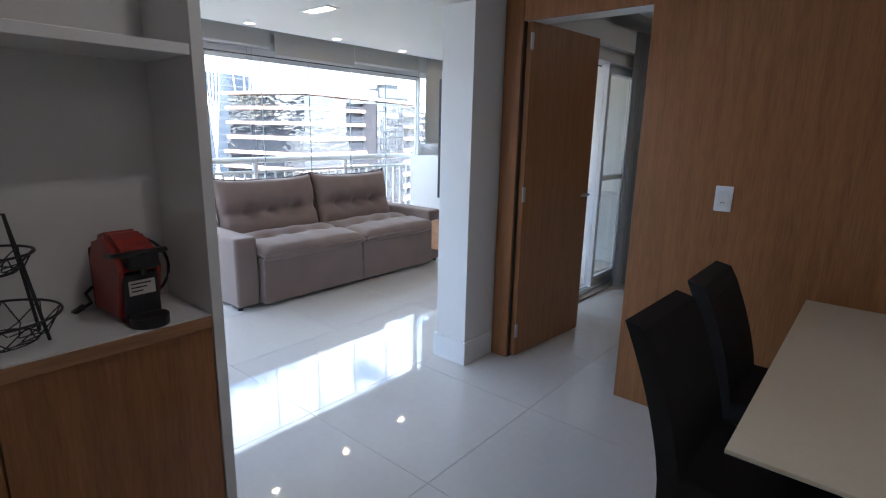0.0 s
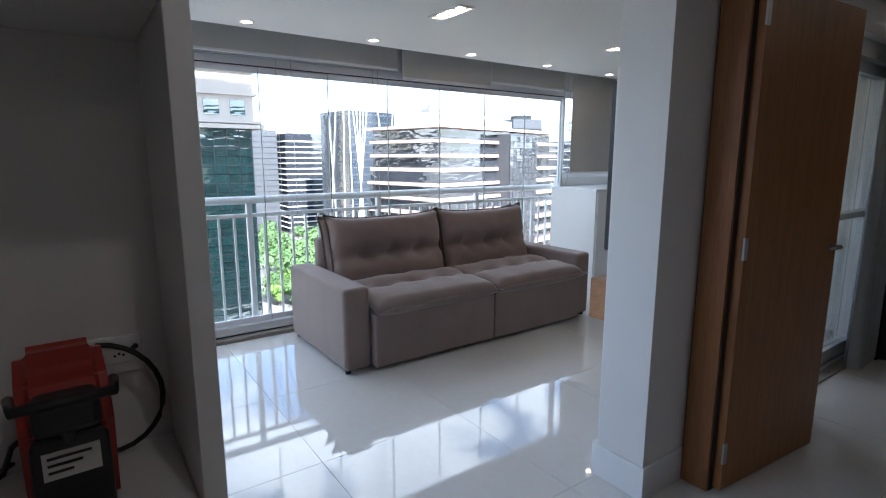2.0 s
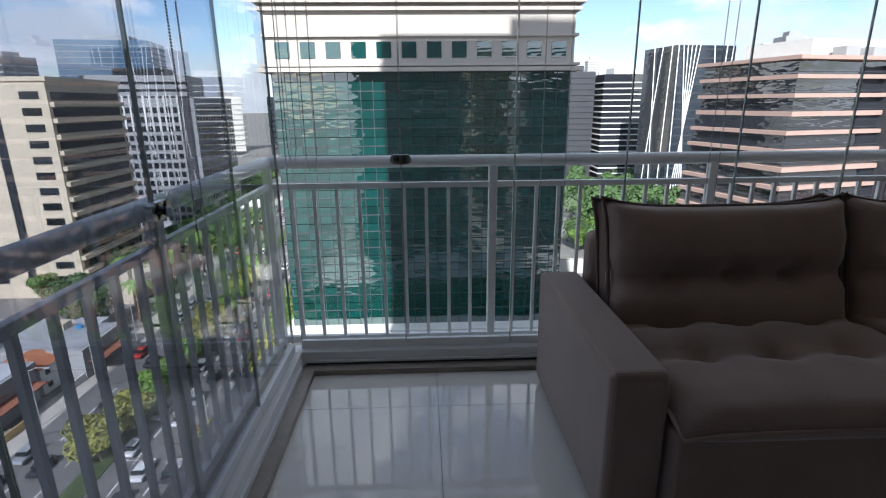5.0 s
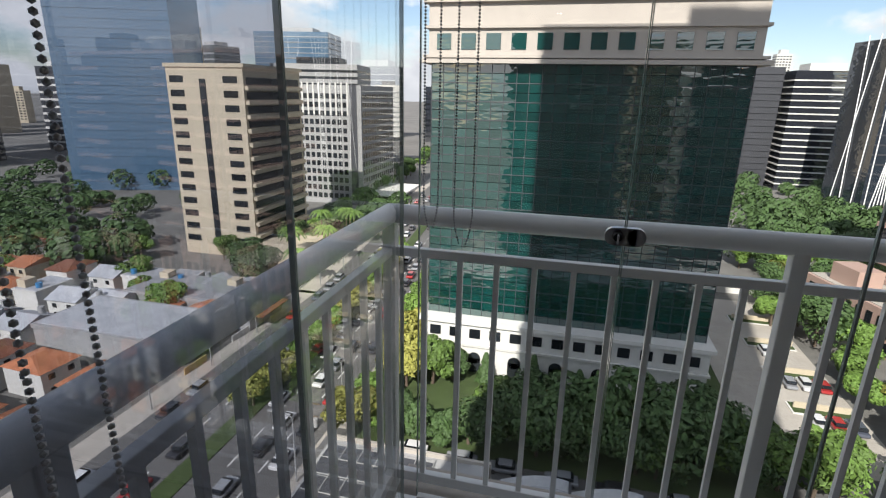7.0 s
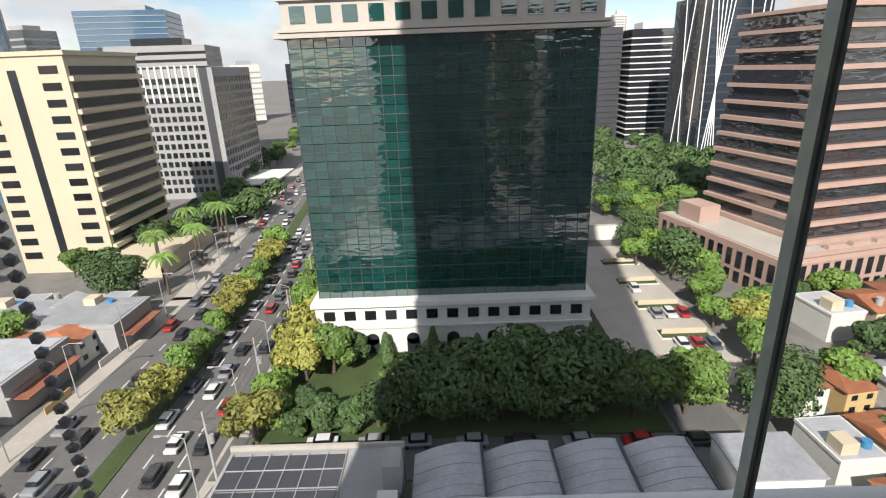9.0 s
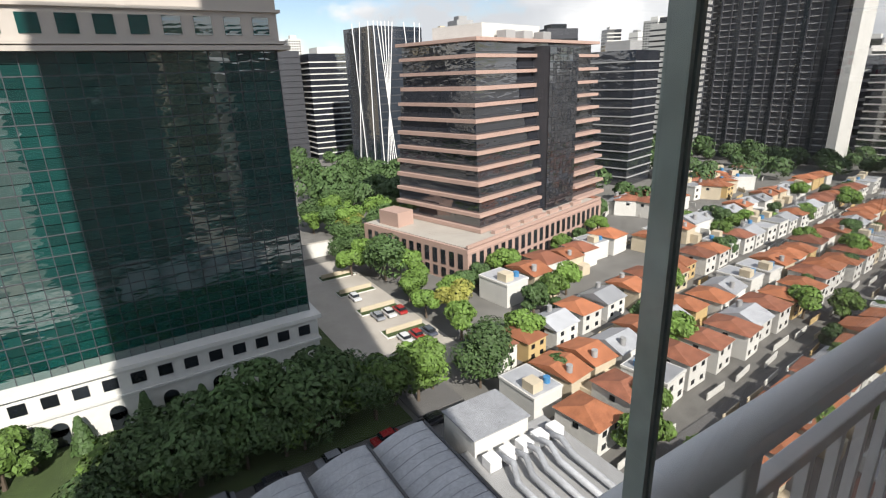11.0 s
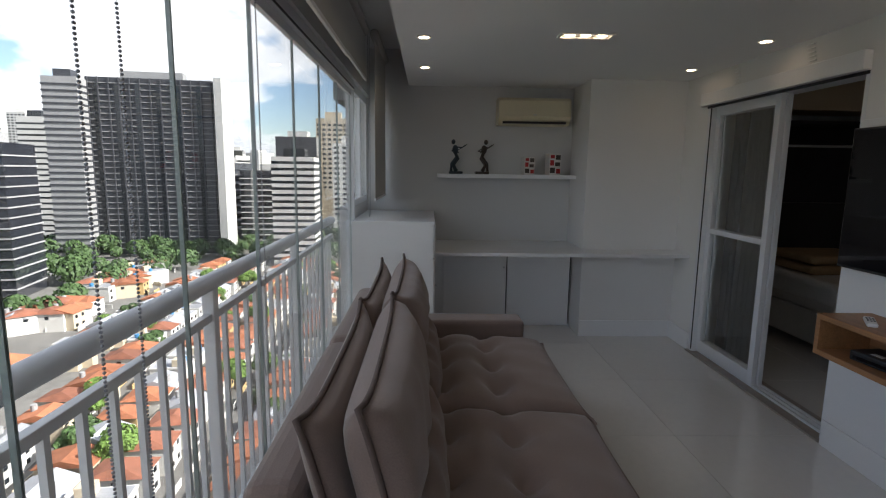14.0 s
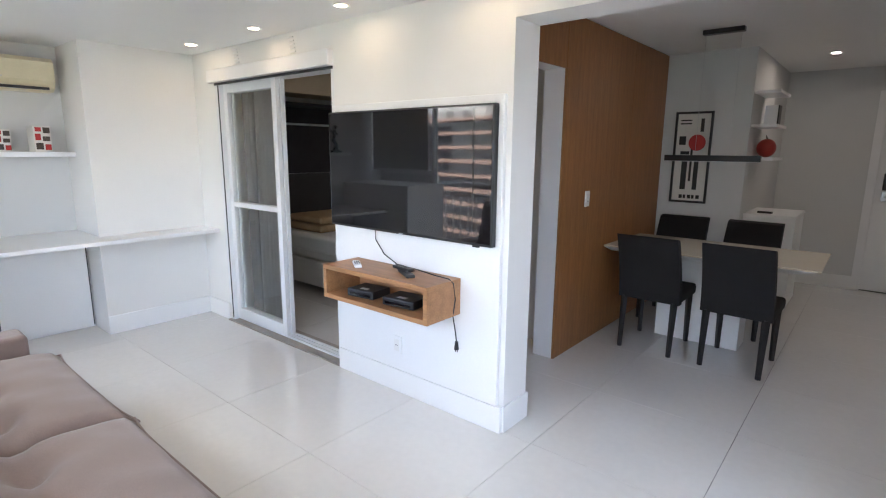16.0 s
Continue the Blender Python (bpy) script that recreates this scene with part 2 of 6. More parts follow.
box(bm, 0.0, WX - 0.01, -0.238, -0.227, 0.0, 0.15, bevel=0.002)
box(bm, 0.0, 1.345, 0.001, 0.034, 0.0, 0.148, bevel=0.002)
structure("baseboard_pillar", bm, M_LACQ, "tall white lacquered baseboard round the pillar", "baseboard")
bm = B(2.9, 3.262, 0.001, 0.014, 0.0, 0.15, bevel=0.002)
box(bm, 3.256, 3.269, 0.014, 0.85, 0.0, 0.15, bevel=0.002)
structure("baseboard_column", bm, M_LACQ, "tall white baseboard at the column", "baseboard")
structure("wall_east", B(3.8, 4.0, 0.0, 2.95, -0.01, 2.62), M_GREYWALL, "pale grey painted end wall", "wall")
structure("wall_column", B(3.27, 3.8, 0.0, 0.85, 0.0, CZ), M_WALL, "white painted column in the room corner", "column")
bm = B(2.84, 3.8, 2.84, 2.95, 0.0, 1.2)
box(bm, 3.74, 3.8, 2.84, 2.95, 1.2, 2.62)
structure("wall_parapet", bm, M_GREYWALL, "low pale parapet wall under the end window", "wall")

# kitchen side walls
structure("wall_nook", B(-3.4, -1.70, -0.226, -0.17, 0.0, 2.62), M_WALL, "white wall behind the coffee nook", "wall")
structure("wall_kitchen", B(-3.6, -3.4, -5.2, -0.17, 0.0, 2.62), M_WALL, "plain white kitchen wall", "wall")
bm = B(-0.36, WX + 0.1, -3.25, -3.15, 0.0, 2.5)
box(bm, -0.46, -0.36, -5.1, -3.15, 0.0, 2.5)
structure("wall_picture", bm, M_GREYWALL, "pale grey wall behind the dining table", "wall")
bm = B(-1.36, -0.36, -5.2, -5.1, 0.0, 2.5)
box(bm, -3.5, -2.24, -5.2, -5.1, 0.0, 2.5)
box(bm, -2.24, -1.36, -5.2, -5.1, 2.1, 2.5)
structure("wall_entrance", bm, M_GREYWALL, "pale grey wall round the entrance door", "wall")
structure("baseboard_entrance", B(-1.34, -0.47, -5.1, -5.086, 0.0, 0.15, bevel=0.002), M_LACQ, "white baseboard by the entrance", "baseboard")

# wood-panelled wall with the bedroom doorway
bm = B(WX + 0.005, WX + 0.1, -3.15, -1.119, 0.0, 2.41)
box(bm, WX + 0.005, WX + 0.1, -1.119, -0.36, 2.08, 2.41)
box(bm, WX + 0.005, WX + 0.1, -0.36, -0.228, 0.0, 2.41)
wall_wood = structure("wall_wood", bm, M_DARKM, "oak-veneered panel wall with a doorway", "wood wall")
for y0, y1, z0, z1 in ((-3.146, -2.30, 0.0, 2.40), (-2.296, -1.083, 0.0, 2.40), (-1.079, -0.36, 2.048, 2.40), (-0.356, -0.24, 0.0, 2.40)):
    part("panel", B(WX - 0.012, WX + 0.004, y0, y1, z0, z1, bevel=0.0015), M_WOOD, wall_wood)
bm = B(WX + 0.006, WX + 0.16, -1.118, -1.085, 0.0, 2.06, bevel=0.003)
box(bm, WX + 0.006, WX + 0.16, -1.085, -0.36, 2.05, 2.075, bevel=0.003)
structure("trim_doorway", bm, M_LACQ, "white lacquered door lining", "door frame")
door = thing("door_bedroom", "oak-veneered interior door standing wide open into the bedroom", "door", pose(WX + 0.03, -0.358, 0, 0, 0, -5), kind="structure")
part("leaf", B(0.0, 0.76, -0.038, 0.0, 0.012, 2.055, bevel=0.002), M_WOOD, door)
for hz in (0.14, 1.02, 1.9):
    part("hinge", B(-0.012, 0.012, -0.046, -0.036, hz, hz + 0.09, bevel=0.002), M_STEEL, door, "steel hinge")
part("handle", tube(bmesh.new(), [(0.70, -0.038, 1.02), (0.70, -0.08, 1.02), (0.60, -0.085, 1.02)], 0.009), M_STEEL, door, "steel lever handle", smooth=True)

# bedroom shell
bm = B(0.39, 4.0, -3.4, -3.3, 0.0, 2.5)
box(bm, 4.0, 4.1, -3.4, 0.0, 0.0, 2.62)
box(bm, 0.455, 1.15, -3.3, -1.35, 0.0, 2.5)
structure("wall_bedroom", bm, M_WALL, "plain bedroom walls", "wall")

# sliding door to the bedroom
slide = thing("door_sliding", "white aluminium sliding glass door standing half open", "sliding door", kind="structure")
bm = B(2.84, 2.9, -0.16, 0.004, 0.0, 2.12, bevel=0.003)
box(bm, 1.36, 2.84, -0.16, 0.004, 2.02, 2.12, bevel=0.003)
box(bm, 1.36, 1.39, -0.16, 0.0, 0.0, 2.02, bevel=0.003)
part("door_frame", bm, M_ALU, slide)
bm = B(1.36, 2.9, -0.2, 0.03, -0.008, 0.012)
part("threshold", bm, M_STONE, slide, "brown stone threshold")
for yy in (-0.05, -0.09, -0.125):
    part("rail", B(1.39, 2.84, yy - 0.006, yy + 0.006, 0.012, 0.03), M_ALU, slide)
# dark strips that put the shade of the head and jamb gaps into colour
part("head_gap", B(1.36, 2.9, 0.0045, 0.012, 2.012, 2.029), M_DARKM, slide, "dark strip set in for the shaded gap under the cover")
part("jamb_seal", B(2.842, 2.852, 0.0045, 0.010, 0.03, 2.01), M_DARKM, slide)
part("shutter_box", B(1.355, 2.95, 0.001, 0.05, 2.03, 2.13, bevel=0.006), M_LACQ, slide, "white cover over the sliding door")
# two columns of five small raised white bars above the cover
for sx in (1.78, 2.52):
    for k in range(5):
        part("vent_slat", B(sx - 0.03 + 0.006 * k, sx + 0.03 + 0.006 * k, 0.001, 0.012, 2.155 + 0.024 * k, 2.163 + 0.024 * k, bevel=0.002), M_LACQ, slide)
def leaf(x0, x1, y):
    bm = bmesh.new()
    for a in ((x0, x0 + 0.055, 0.03, 2.02), (x1 - 0.055, x1, 0.03, 2.02), (x0 + 0.055, x1 - 0.055, 0.03, 0.12), (x0 + 0.055, x1 - 0.055, 1.95, 2.02), (x0 + 0.055, x1 - 0.055, 1.02, 1.06)):
        box(bm, a[0], a[1], y - 0.018, y + 0.018, a[2], a[3], bevel=0.003)
    f = part("leaf_frame", bm, M_ALU, slide)
    part("pane", B(x0 + 0.05, x1 - 0.05, y - 0.003, y + 0.003, 0.115, 1.025), M_GLASS, f)
    part("pane", B(x0 + 0.05, x1 - 0.05, y - 0.003, y + 0.003, 1.055, 1.955), M_GLASS, f)
leaf(2.08, 2.84, -0.05)
leaf(2.072, 2.832, -0.09)


# ---- glazing, rail and blinds ----
def pane_row(name, x0, y0, x1, y1, n, z0, z1, label, tinted=0):
    g = thing(name, label, "glass wall", kind="structure")
    for i in range(n):
        a, b = Vector((x0, y0, 0)).lerp((x1, y1, 0), i / n), Vector((x0, y0, 0)).lerp((x1, y1, 0), (i + 1) / n)
        d = (b - a).normalized() * 0.0022
        a, b = a + d, b - d
        s = Vector((d.y, -d.x, 0)).normalized() * 0.005
        bm = bmesh.new()
        vs = [bm.verts.new(p + Vector((0, 0, z))) for z in (z0, z1) for p in (a - s, b - s, b + s, a + s)]
        for q in ((0, 1, 5, 4), (2, 3, 7, 6)):
            bm.faces.new([vs[k] for k in q])
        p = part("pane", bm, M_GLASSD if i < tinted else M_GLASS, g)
        p.visible_shadow = False
        bm = bmesh.new()
        for e, k in ((a, 1), (b, -1)):
            box(bm, e.x - 0.0012, e.x + 0.0012, e.y - 0.0055, e.y + 0.0055, z0, z1) if abs(d.x) > abs(d.y) else box(bm, e.x - 0.0055, e.x + 0.0055, e.y - 0.0012, e.y + 0.0012, z0, z1)
        part("pane_edge", bm, M_GEDGE, p, "dark polished glass edge")
        # clamps at foot and head
        for z in (z0 - 0.0, z1 - 0.04):
            c = a.lerp(b, 0.5)
            L = (b - a).length / 2
            bm = B(c.x - (L if abs(d.x) > abs(d.y) else 0.012), c.x + (L if abs(d.x) > abs(d.y) else 0.012), c.y - (0.012 if abs(d.x) > abs(d.y) else L), c.y + (0.012 if abs(d.x) > abs(d.y) else L), z, z + 0.045, bevel=0.002)
            part("clamp", bm, M_ALU, p)
    return g


pane_row("window_front", -1.713, GY, 2.82, GY, 8, 0.105, 2.1, "frameless folding glass panes in front of the balcony rail")
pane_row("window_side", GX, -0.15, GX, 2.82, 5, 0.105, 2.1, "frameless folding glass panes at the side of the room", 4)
bm = bmesh.new()
for x0, x1, y0, y1, z0, z1 in ((GX - 0.05, 2.84, GY - 0.045, GY + 0.045, 0.03, 0.1), (GX - 0.045, GX + 0.045, -0.15, GY - 0.045, 0.03, 0.1),
                               (GX - 0.05, 2.84, GY - 0.035, GY + 0.035, 2.1, 2.17), (GX - 0.035, GX + 0.035, -0.15, GY - 0.035, 2.1, 2.17)):
    box(bm, x0, x1, y0, y1, z0, z1, bevel=0.004)
box(bm, GX - 0.05, 2.84, GY - 0.062, GY - 0.046, 0.03, 0.055)
box(bm, GX + 0.046, GX + 0.062, -0.15, GY - 0.062, 0.03, 0.055)
box(bm, 2.822, 2.86, GY - 0.03, GY + 0.03, 0.1, 2.1)
structure("window_track", bm, M_ALU, "white aluminium head and foot tracks of the glazing", "window frame")
bm = B(GX + 0.04, 2.82, GY - 0.039, GY - 0.0355, 2.102, 2.112)
box(bm, GX + 0.0355, GX + 0.039, -0.14, GY - 0.04, 2.102, 2.112)
box(bm, GX + 0.07, 2.82, GY - 0.0665, GY - 0.0625, 0.034, 0.044)
structure("window_seal", bm, M_DARKM, "thin dark rubber seal along the glazing tracks", "seal")
bm = B(GX - 0.08, 2.84, GY - 0.12, GY + 0.28, -0.01, 0.03)
box(bm, GX - 0.25, GX + 0.12, -0.17, GY - 0.12, -0.01, 0.03)
structure("window_sill", bm, M_STONE, "brown stone sill under the glazing", "sill")
bm = B(GX - 0.08, 3.8, GY - 0.05, GY + 0.1, 2.17, 2.72)
box(bm, GX - 0.08, GX - 0.02, -0.17, GY - 0.05, 2.17, 2.72)
structure("wall_lintel", bm, M_GREYWALL, "pale grey lintel over the glazing", "wall")
structure("wall_nook_end", B(-1.79, -1.71, -0.168, -0.15, 0.0, 2.62), M_ALU, "narrow white post at the end of the side glazing", "wall post")

rail = thing("balcony_rail", "white aluminium balcony rail with slim upright bars", "railing", kind="structure")
RY, RX = 3.03, -1.86
part("handrail", tube(bmesh.new(), [(2.9, RY, 1.085), (RX, RY, 1.085)], 0.032, 14), M_ALU, rail, smooth=True)
part("handrail", tube(bmesh.new(), [(RX, RY, 1.085), (RX, -0.1, 1.085)], 0.032, 14), M_ALU, rail, smooth=True)
for z, hgt in ((0.945, 0.03), (0.06, 0.04)):
    part("crossbar", B(RX, 2.9, RY - 0.014, RY + 0.014, z, z + hgt, bevel=0.003), M_ALU, rail)
    part("crossbar", B(RX - 0.014, RX + 0.014, -0.1, RY - 0.014, z, z + hgt, bevel=0.003), M_ALU, rail)
bar_me = mesh_of("upright", B(-0.009, 0.009, -0.009, 0.009, 0.1, 0.945), M_ALU)
post_me = mesh_of("post", B(-0.022, 0.022, -0.022, 0.022, 0.0, 1.07, bevel=0.004), M_ALU)
x, k = RX, 0
while x < 2.88:
    o = new("post" if k % 10 == 0 else "upright", post_me if k % 10 == 0 else bar_me)
    o.parent, o.location = rail, (x, RY, 0)
    x, k = x + 0.1195, k + 1
y, k = RY - 0.1195, 1
while y > -0.08:
    o = new("post" if k % 10 == 0 else "upright", post_me if k % 10 == 0 else bar_me)
    o.parent, o.location = rail, (RX, y, 0)
    y, k = y - 0.1195, k + 1

def latch(x, y, turn):
    t = thing("window_latch", "grey oval glass latch at rail height", "latch", pose(x, y, 1.115, 0, 0, turn), group="latches")
    bm = bmesh.new()
    for dx in (-0.028, 0.028):
        rod(bm, (dx, -0.022, 0), (dx, -0.003, 0), 0.024, seg=18)
    box(bm, -0.028, 0.028, -0.022, -0.003, -0.024, 0.024)
    part("plate", bm, M_STEEL, t)
    part("knob", R((-0.02, -0.04, 0.002), (-0.02, -0.022, 0.002), 0.011, 0.013, seg=14), M_BLACK, t, "dark turning knob")
    part("key", B(-0.022, -0.018, -0.058, -0.04, -0.012, 0.012, bevel=0.001), M_STEEL, t)
latch(-1.147, GY - 0.004, 0)
latch(GX + 0.004, 1.63, 90)

def roller_blind(x0, x1, y, z0, label, side=False):
    t = thing("roller_blind", label, "blind", group="roller blinds")
    a = (lambda u, v, z: (v, u, z)) if side else (lambda u, v, z: (u, v, z))
    part("roll", R(a(x0, y, 2.5), a(x1, y, 2.5), 0.035, seg=16), M_BLIND, t, smooth=True)
    p, q = a(x0, y - 0.0015, 0), a(x1, y + 0.0015, 0)
    part("cloth", B(p[0], q[0], p[1], q[1], z0, 2.5), M_BLIND, t, "pale grey screen cloth")
    p, q = a(x0, y - 0.008, 0), a(x1, y + 0.008, 0)
    part("hem_bar", B(p[0], q[0], p[1], q[1], z0 - 0.022, z0, bevel=0.003), M_ALU, t)
    return t
roller_blind(-1.62, 0.58, 2.72, 2.19, "pale grey screen blind rolled up over the glazing")
roller_blind(0.62, 1.62, 2.69, 2.12, "pale grey screen blind let down a hand's width")
roller_blind(1.66, 2.7, 2.72, 2.17, "pale grey screen blind rolled up over the glazing")
roller_blind(2.78, 3.74, 2.66, 1.27, "pale grey screen blind drawn down over the end window")
roller_blind(-0.1, 2.5, GX + 0.13, 2.16, "pale grey screen blind rolled up at the side glazing", side=True)

def bead_chain(x, y, zlow, w, along_x=True):
    bm = bmesh.new()
    n = int((2.48 - zlow) / 0.008)
    for s in (-1, 1):
        for i in range(n):
            z = 2.48 - i * 0.008
            d = s * w * (1 if z > zlow + 0.08 else math.sqrt(max(0.02, (z - zlow) / 0.08)))
            c = (x + (d if along_x else 0), y + (0 if along_x else d), z)
            bmesh.ops.create_icosphere(bm, subdivisions=1, radius=0.0035, matrix=Matrix.Translation(c))
    tagged(part("blind_chain", bm, M_CHAIN), "looped white bead chain hanging from a roller blind", "chain", kind="stuff")
bead_chain(-1.66, 2.795, 1.1, 0.02)
bead_chain(-1.57, 2.795, 1.06, 0.025)
bead_chain(-0.40, 2.795, 0.7, 0.06)
bead_chain(0.40, 2.795, 0.78, 0.025)
bead_chain(2.74, 2.70, 1.12, 0.05)
bead_chain(GX + 0.07, 1.75, 0.95, 0.03, False)

# end window over the tall cabinet
win = thing("window_end", "narrow white framed window over the cabinet", "window", kind="structure")
bm = B(2.86, 3.74, GY - 0.02, GY + 0.02, 1.2, 1.25, bevel=0.003)
box(bm, 2.86, 3.74, GY - 0.02, GY + 0.02, 2.1, 2.17)
box(bm, 3.28, 3.32, GY - 0.02, GY + 0.02, 1.25, 2.1)
part("window_frame", bm, M_ALU, win)
for x0, x1 in ((2.86, 3.28), (3.32, 3.74)):
    part("pane", B(x0, x1, GY - 0.003, GY + 0.003, 1.25, 2.1), M_GLASS, win).visible_shadow = False

# ---- lamps in the ceiling ----
spot_ring = None
def downlight(x, y, z, group):
    t = thing("downlight", "small round recessed ceiling spot, lit warm", "ceiling light", pose(x, y, z), group)
    bm = bmesh.new()
    tube(bm, [(0.043 * math.cos(a), 0.043 * math.sin(a), 0.0) for a in [i * math.pi / 12 for i in range(24)]], 0.006, 6, True)
    part("rim", bm, M_LACQ, t, smooth=True)
    part("lamp", R((0, 0, -0.003), (0, 0, -0.0005), 0.03, seg=20), M_GLOW if "living" in group else (M_GLOW2 if "dining" in group else M_GLOW3), t, "glowing lamp")
for x in (-0.8, 0.12, 1.05, 1.97, 2.9):
    downlight(x, 2.28, CZ, "living room spots")
for x in (0.1, 1.0, 1.9, 2.8):
    downlight(x, 0.22, CZ, "living room spots")
# the spot at (-1.6, -1.2) is partly assumed, added as fill light
for x, y in ((-0.95, -3.9), (-1.6, -2.6), (-1.6, -1.2)):
    downlight(x, y, DZ, "dining room spots")
for x, y in ((2.4, -1.0), (1.4, -1.2), (2.6, -2.3)):
    downlight(x, y, 2.45, "bedroom spots")
for gx in (0.14, 1.84):
    t = thing("triple_spot", "white rectangular recessed fitting with three lit spots", "ceiling light", pose(gx, 1.33, CZ), "triple spots")
    bm = bmesh.new()
    for a in ((-0.06, -0.045, -0.16, 0.16), (0.045, 0.06, -0.16, 0.16), (-0.045, 0.045, -0.16, -0.145), (-0.045, 0.045, 0.145, 0.16)):
        box(bm, *a, -0.012, -0.001, bevel=0.002)
    part("frame", bm, M_LACQ, t)
    for dy in (-0.095, 0, 0.095):
        part("lamp", R((0, dy, -0.006), (0, dy, -0.001), 0.027, seg=18), M_GLOW, t, "glowing lamp")


# ---- soft furniture ----
def cushion(w, d, t, tufts=(), nx=30, ny=22, sag=0.0, seed=1, hem=0.35, rise=0.0):
    """A stuffed pad, w along x, d along y, t thick, with dimples at tufts; centre at 0."""
    bm = bmesh.new()
    rows = {}
    for s in (1, -1):
        for i in range(nx + 1):
            for j in range(ny + 1):
                u, v = 2 * i / nx - 1, 2 * j / ny - 1
                edge = i in (0, nx) or j in (0, ny)
                if s < 0 and edge:
                    rows[s, i, j] = rows[1, i, j]
                    continue
                f = (max(0.0, 1 - abs(u) ** 5) * max(0.0, 1 - abs(v) ** 5)) ** hem
                z = s * t / 2 * f
                if s > 0:
                    for a, b in tufts:
                        r2 = ((u - a) * w / 2) ** 2 + ((v - b) * d / 2) ** 2
                        z -= 0.38 * t * math.exp(-r2 / 0.0035) + 0.07 * t * math.exp(-((v - b) * d / 2) ** 2 / 0.0025)
                    z += 0.05 * t * noise.noise(Vector((u * 4 + seed, v * 4, seed)))
                z -= sag * (1 - u * u) * 0.5
                corner = 0.024 * (abs(u) ** 6) * (abs(v) ** 6)
                rows[s, i, j] = bm.verts.new((u * (w / 2 + corner), v * (d / 2 + corner) + rise * (abs(u) ** 4) * max(0, v), z))
        for i in range(nx):
            for j in range(ny):
                q = [rows[s, i, j], rows[s, i + 1, j], rows[s, i + 1, j + 1], rows[s, i, j + 1]]
                bm.faces.new(q if s > 0 else q[::-1])
    return bm


def piping(w, d, sag=0.0, rise=0.0, r=0.006):
    pts = []
    for k in range(64):
        a = k / 16
        s, f = int(a), 2 * (a % 1) - 1
        u, v = ((f, -1), (1, f), (-f, 1), (-1, -f))[s]
        c = 0.024 * (abs(u) ** 6) * (abs(v) ** 6)
        pts.append((u * (w / 2 + c), v * (d / 2 + c) + rise * (abs(u) ** 4) * max(0, v), -sag * (1 - u * u) * 0.5))
    return tube(bmesh.new(), pts, r, 6, True)


sofa = thing("sofa", "taupe suede two-seat sofa with button-tufted cushions before the glazing", "sofa")
for x0, x1 in ((-0.477, -0.285), (1.747, 1.939)):
    part("armrest", B(x0, x1, 1.645, 2.66, 0.025, 0.585, bevel=0.028, seg=4), M_SOFA, sofa, smooth=False)
for x0, x1 in ((-0.277, 0.752), (0.760, 1.742)):
    part("seat_base", B(x0, x1, 1.585, 2.5, 0.03, 0.40, bevel=0.012, seg=3), M_SOFA, sofa)
    cx, w = (x0 + x1) / 2, x1 - x0
    c = part("seat_cushion", cushion(w + 0.0, 0.84, 0.16, [(a, b) for a in (-0.55, 0, 0.55) for b in (-0.12, 0.5)], seed=x0, hem=0.3), M_SOFA, sofa, smooth=True, at=pose(cx, 1.965, 0.455, 2.5))
    part("piping", piping(w, 0.84, r=0.007), M_SOFA, c, smooth=True)
    for off, yy, rz in ((0.0, 2.31, 0), (0.0, 2.44, 0.02)):
        back = part("back_cushion", cushion(w - 0.02, 0.56, 0.2 if yy < 2.4 else 0.1, [(a, b) for a in (-0.5, 0, 0.5) for b in (-0.05,)] if yy < 2.4 else (), seed=x0 + 3, hem=0.34, rise=0.02), M_SOFA, sofa, smooth=True,
                    at=pose(cx, yy, 0.68 if yy < 2.4 else 0.655, 76))
        part("piping", piping(w - 0.02, 0.56, 0.0, 0.02, 0.008), M_PIPE, back, "dark raised seam", smooth=True)
    part("backrest", B(x0, x1, 2.52, 2.66, 0.025, 0.80, bevel=0.05, seg=4), M_SOFA, sofa)
for x in (-0.44, 1.90):
    for y in (1.69, 2.6):
        part("foot", R((x, y, 0), (x, y, 0.03), 0.02, seg=12), M_BLACK, sofa)

# ---- television wall ----
tv = thing("television", "large flat black television on the wall panel", "television")
part("housing", B(0.055, 1.335, 0.033, 0.072, 1.022, 1.735, bevel=0.006), M_BLACK, tv)
part("screen", B(0.066, 1.324, 0.072, 0.0745, 1.037, 1.724), M_SCREEN, tv, "dark glossy screen")
part("badge", B(0.68, 0.71, 0.0725, 0.0755, 1.025, 1.031), M_STEEL, tv)
part("receiver", B(0.14, 0.18, 0.055, 0.07, 1.013, 1.023, bevel=0.002), M_BLACK, tv)

con = thing("wall_console", "oak-veneered open box shelf mounted under the television", "shelf")
for nm, a in (("top", (0.28, 1.125, 0.032, 0.31, 0.795, 0.822)), ("bottom", (0.28, 1.125, 0.032, 0.31, 0.618, 0.645)), ("side", (0.28, 0.307, 0.032, 0.31, 0.645, 0.795)),
              ("side", (1.098, 1.125, 0.032, 0.31, 0.645, 0.795)), ("back", (0.307, 1.098, 0.032, 0.045, 0.645, 0.795))):
    part(nm, B(*a, bevel=0.0015), M_WOODH, con)
def set_top_box(x, y, w, label):
    t = thing("set_top_box", label, "electronic box", pose(x, y, 0.6455, 0, 0, 6), "boxes on the console")
    part("housing", B(-w / 2, w / 2, -0.08, 0.08, 0.004, 0.05, bevel=0.006), M_BLACK, t)
    part("front_strip", B(-w / 2 + 0.02, w / 2 - 0.02, 0.08, 0.083, 0.015, 0.03), M_SCREEN, t)
    part("label_bar", B(-0.03, 0.03, 0.02, 0.05, 0.05, 0.0508), M_PAPER, t)
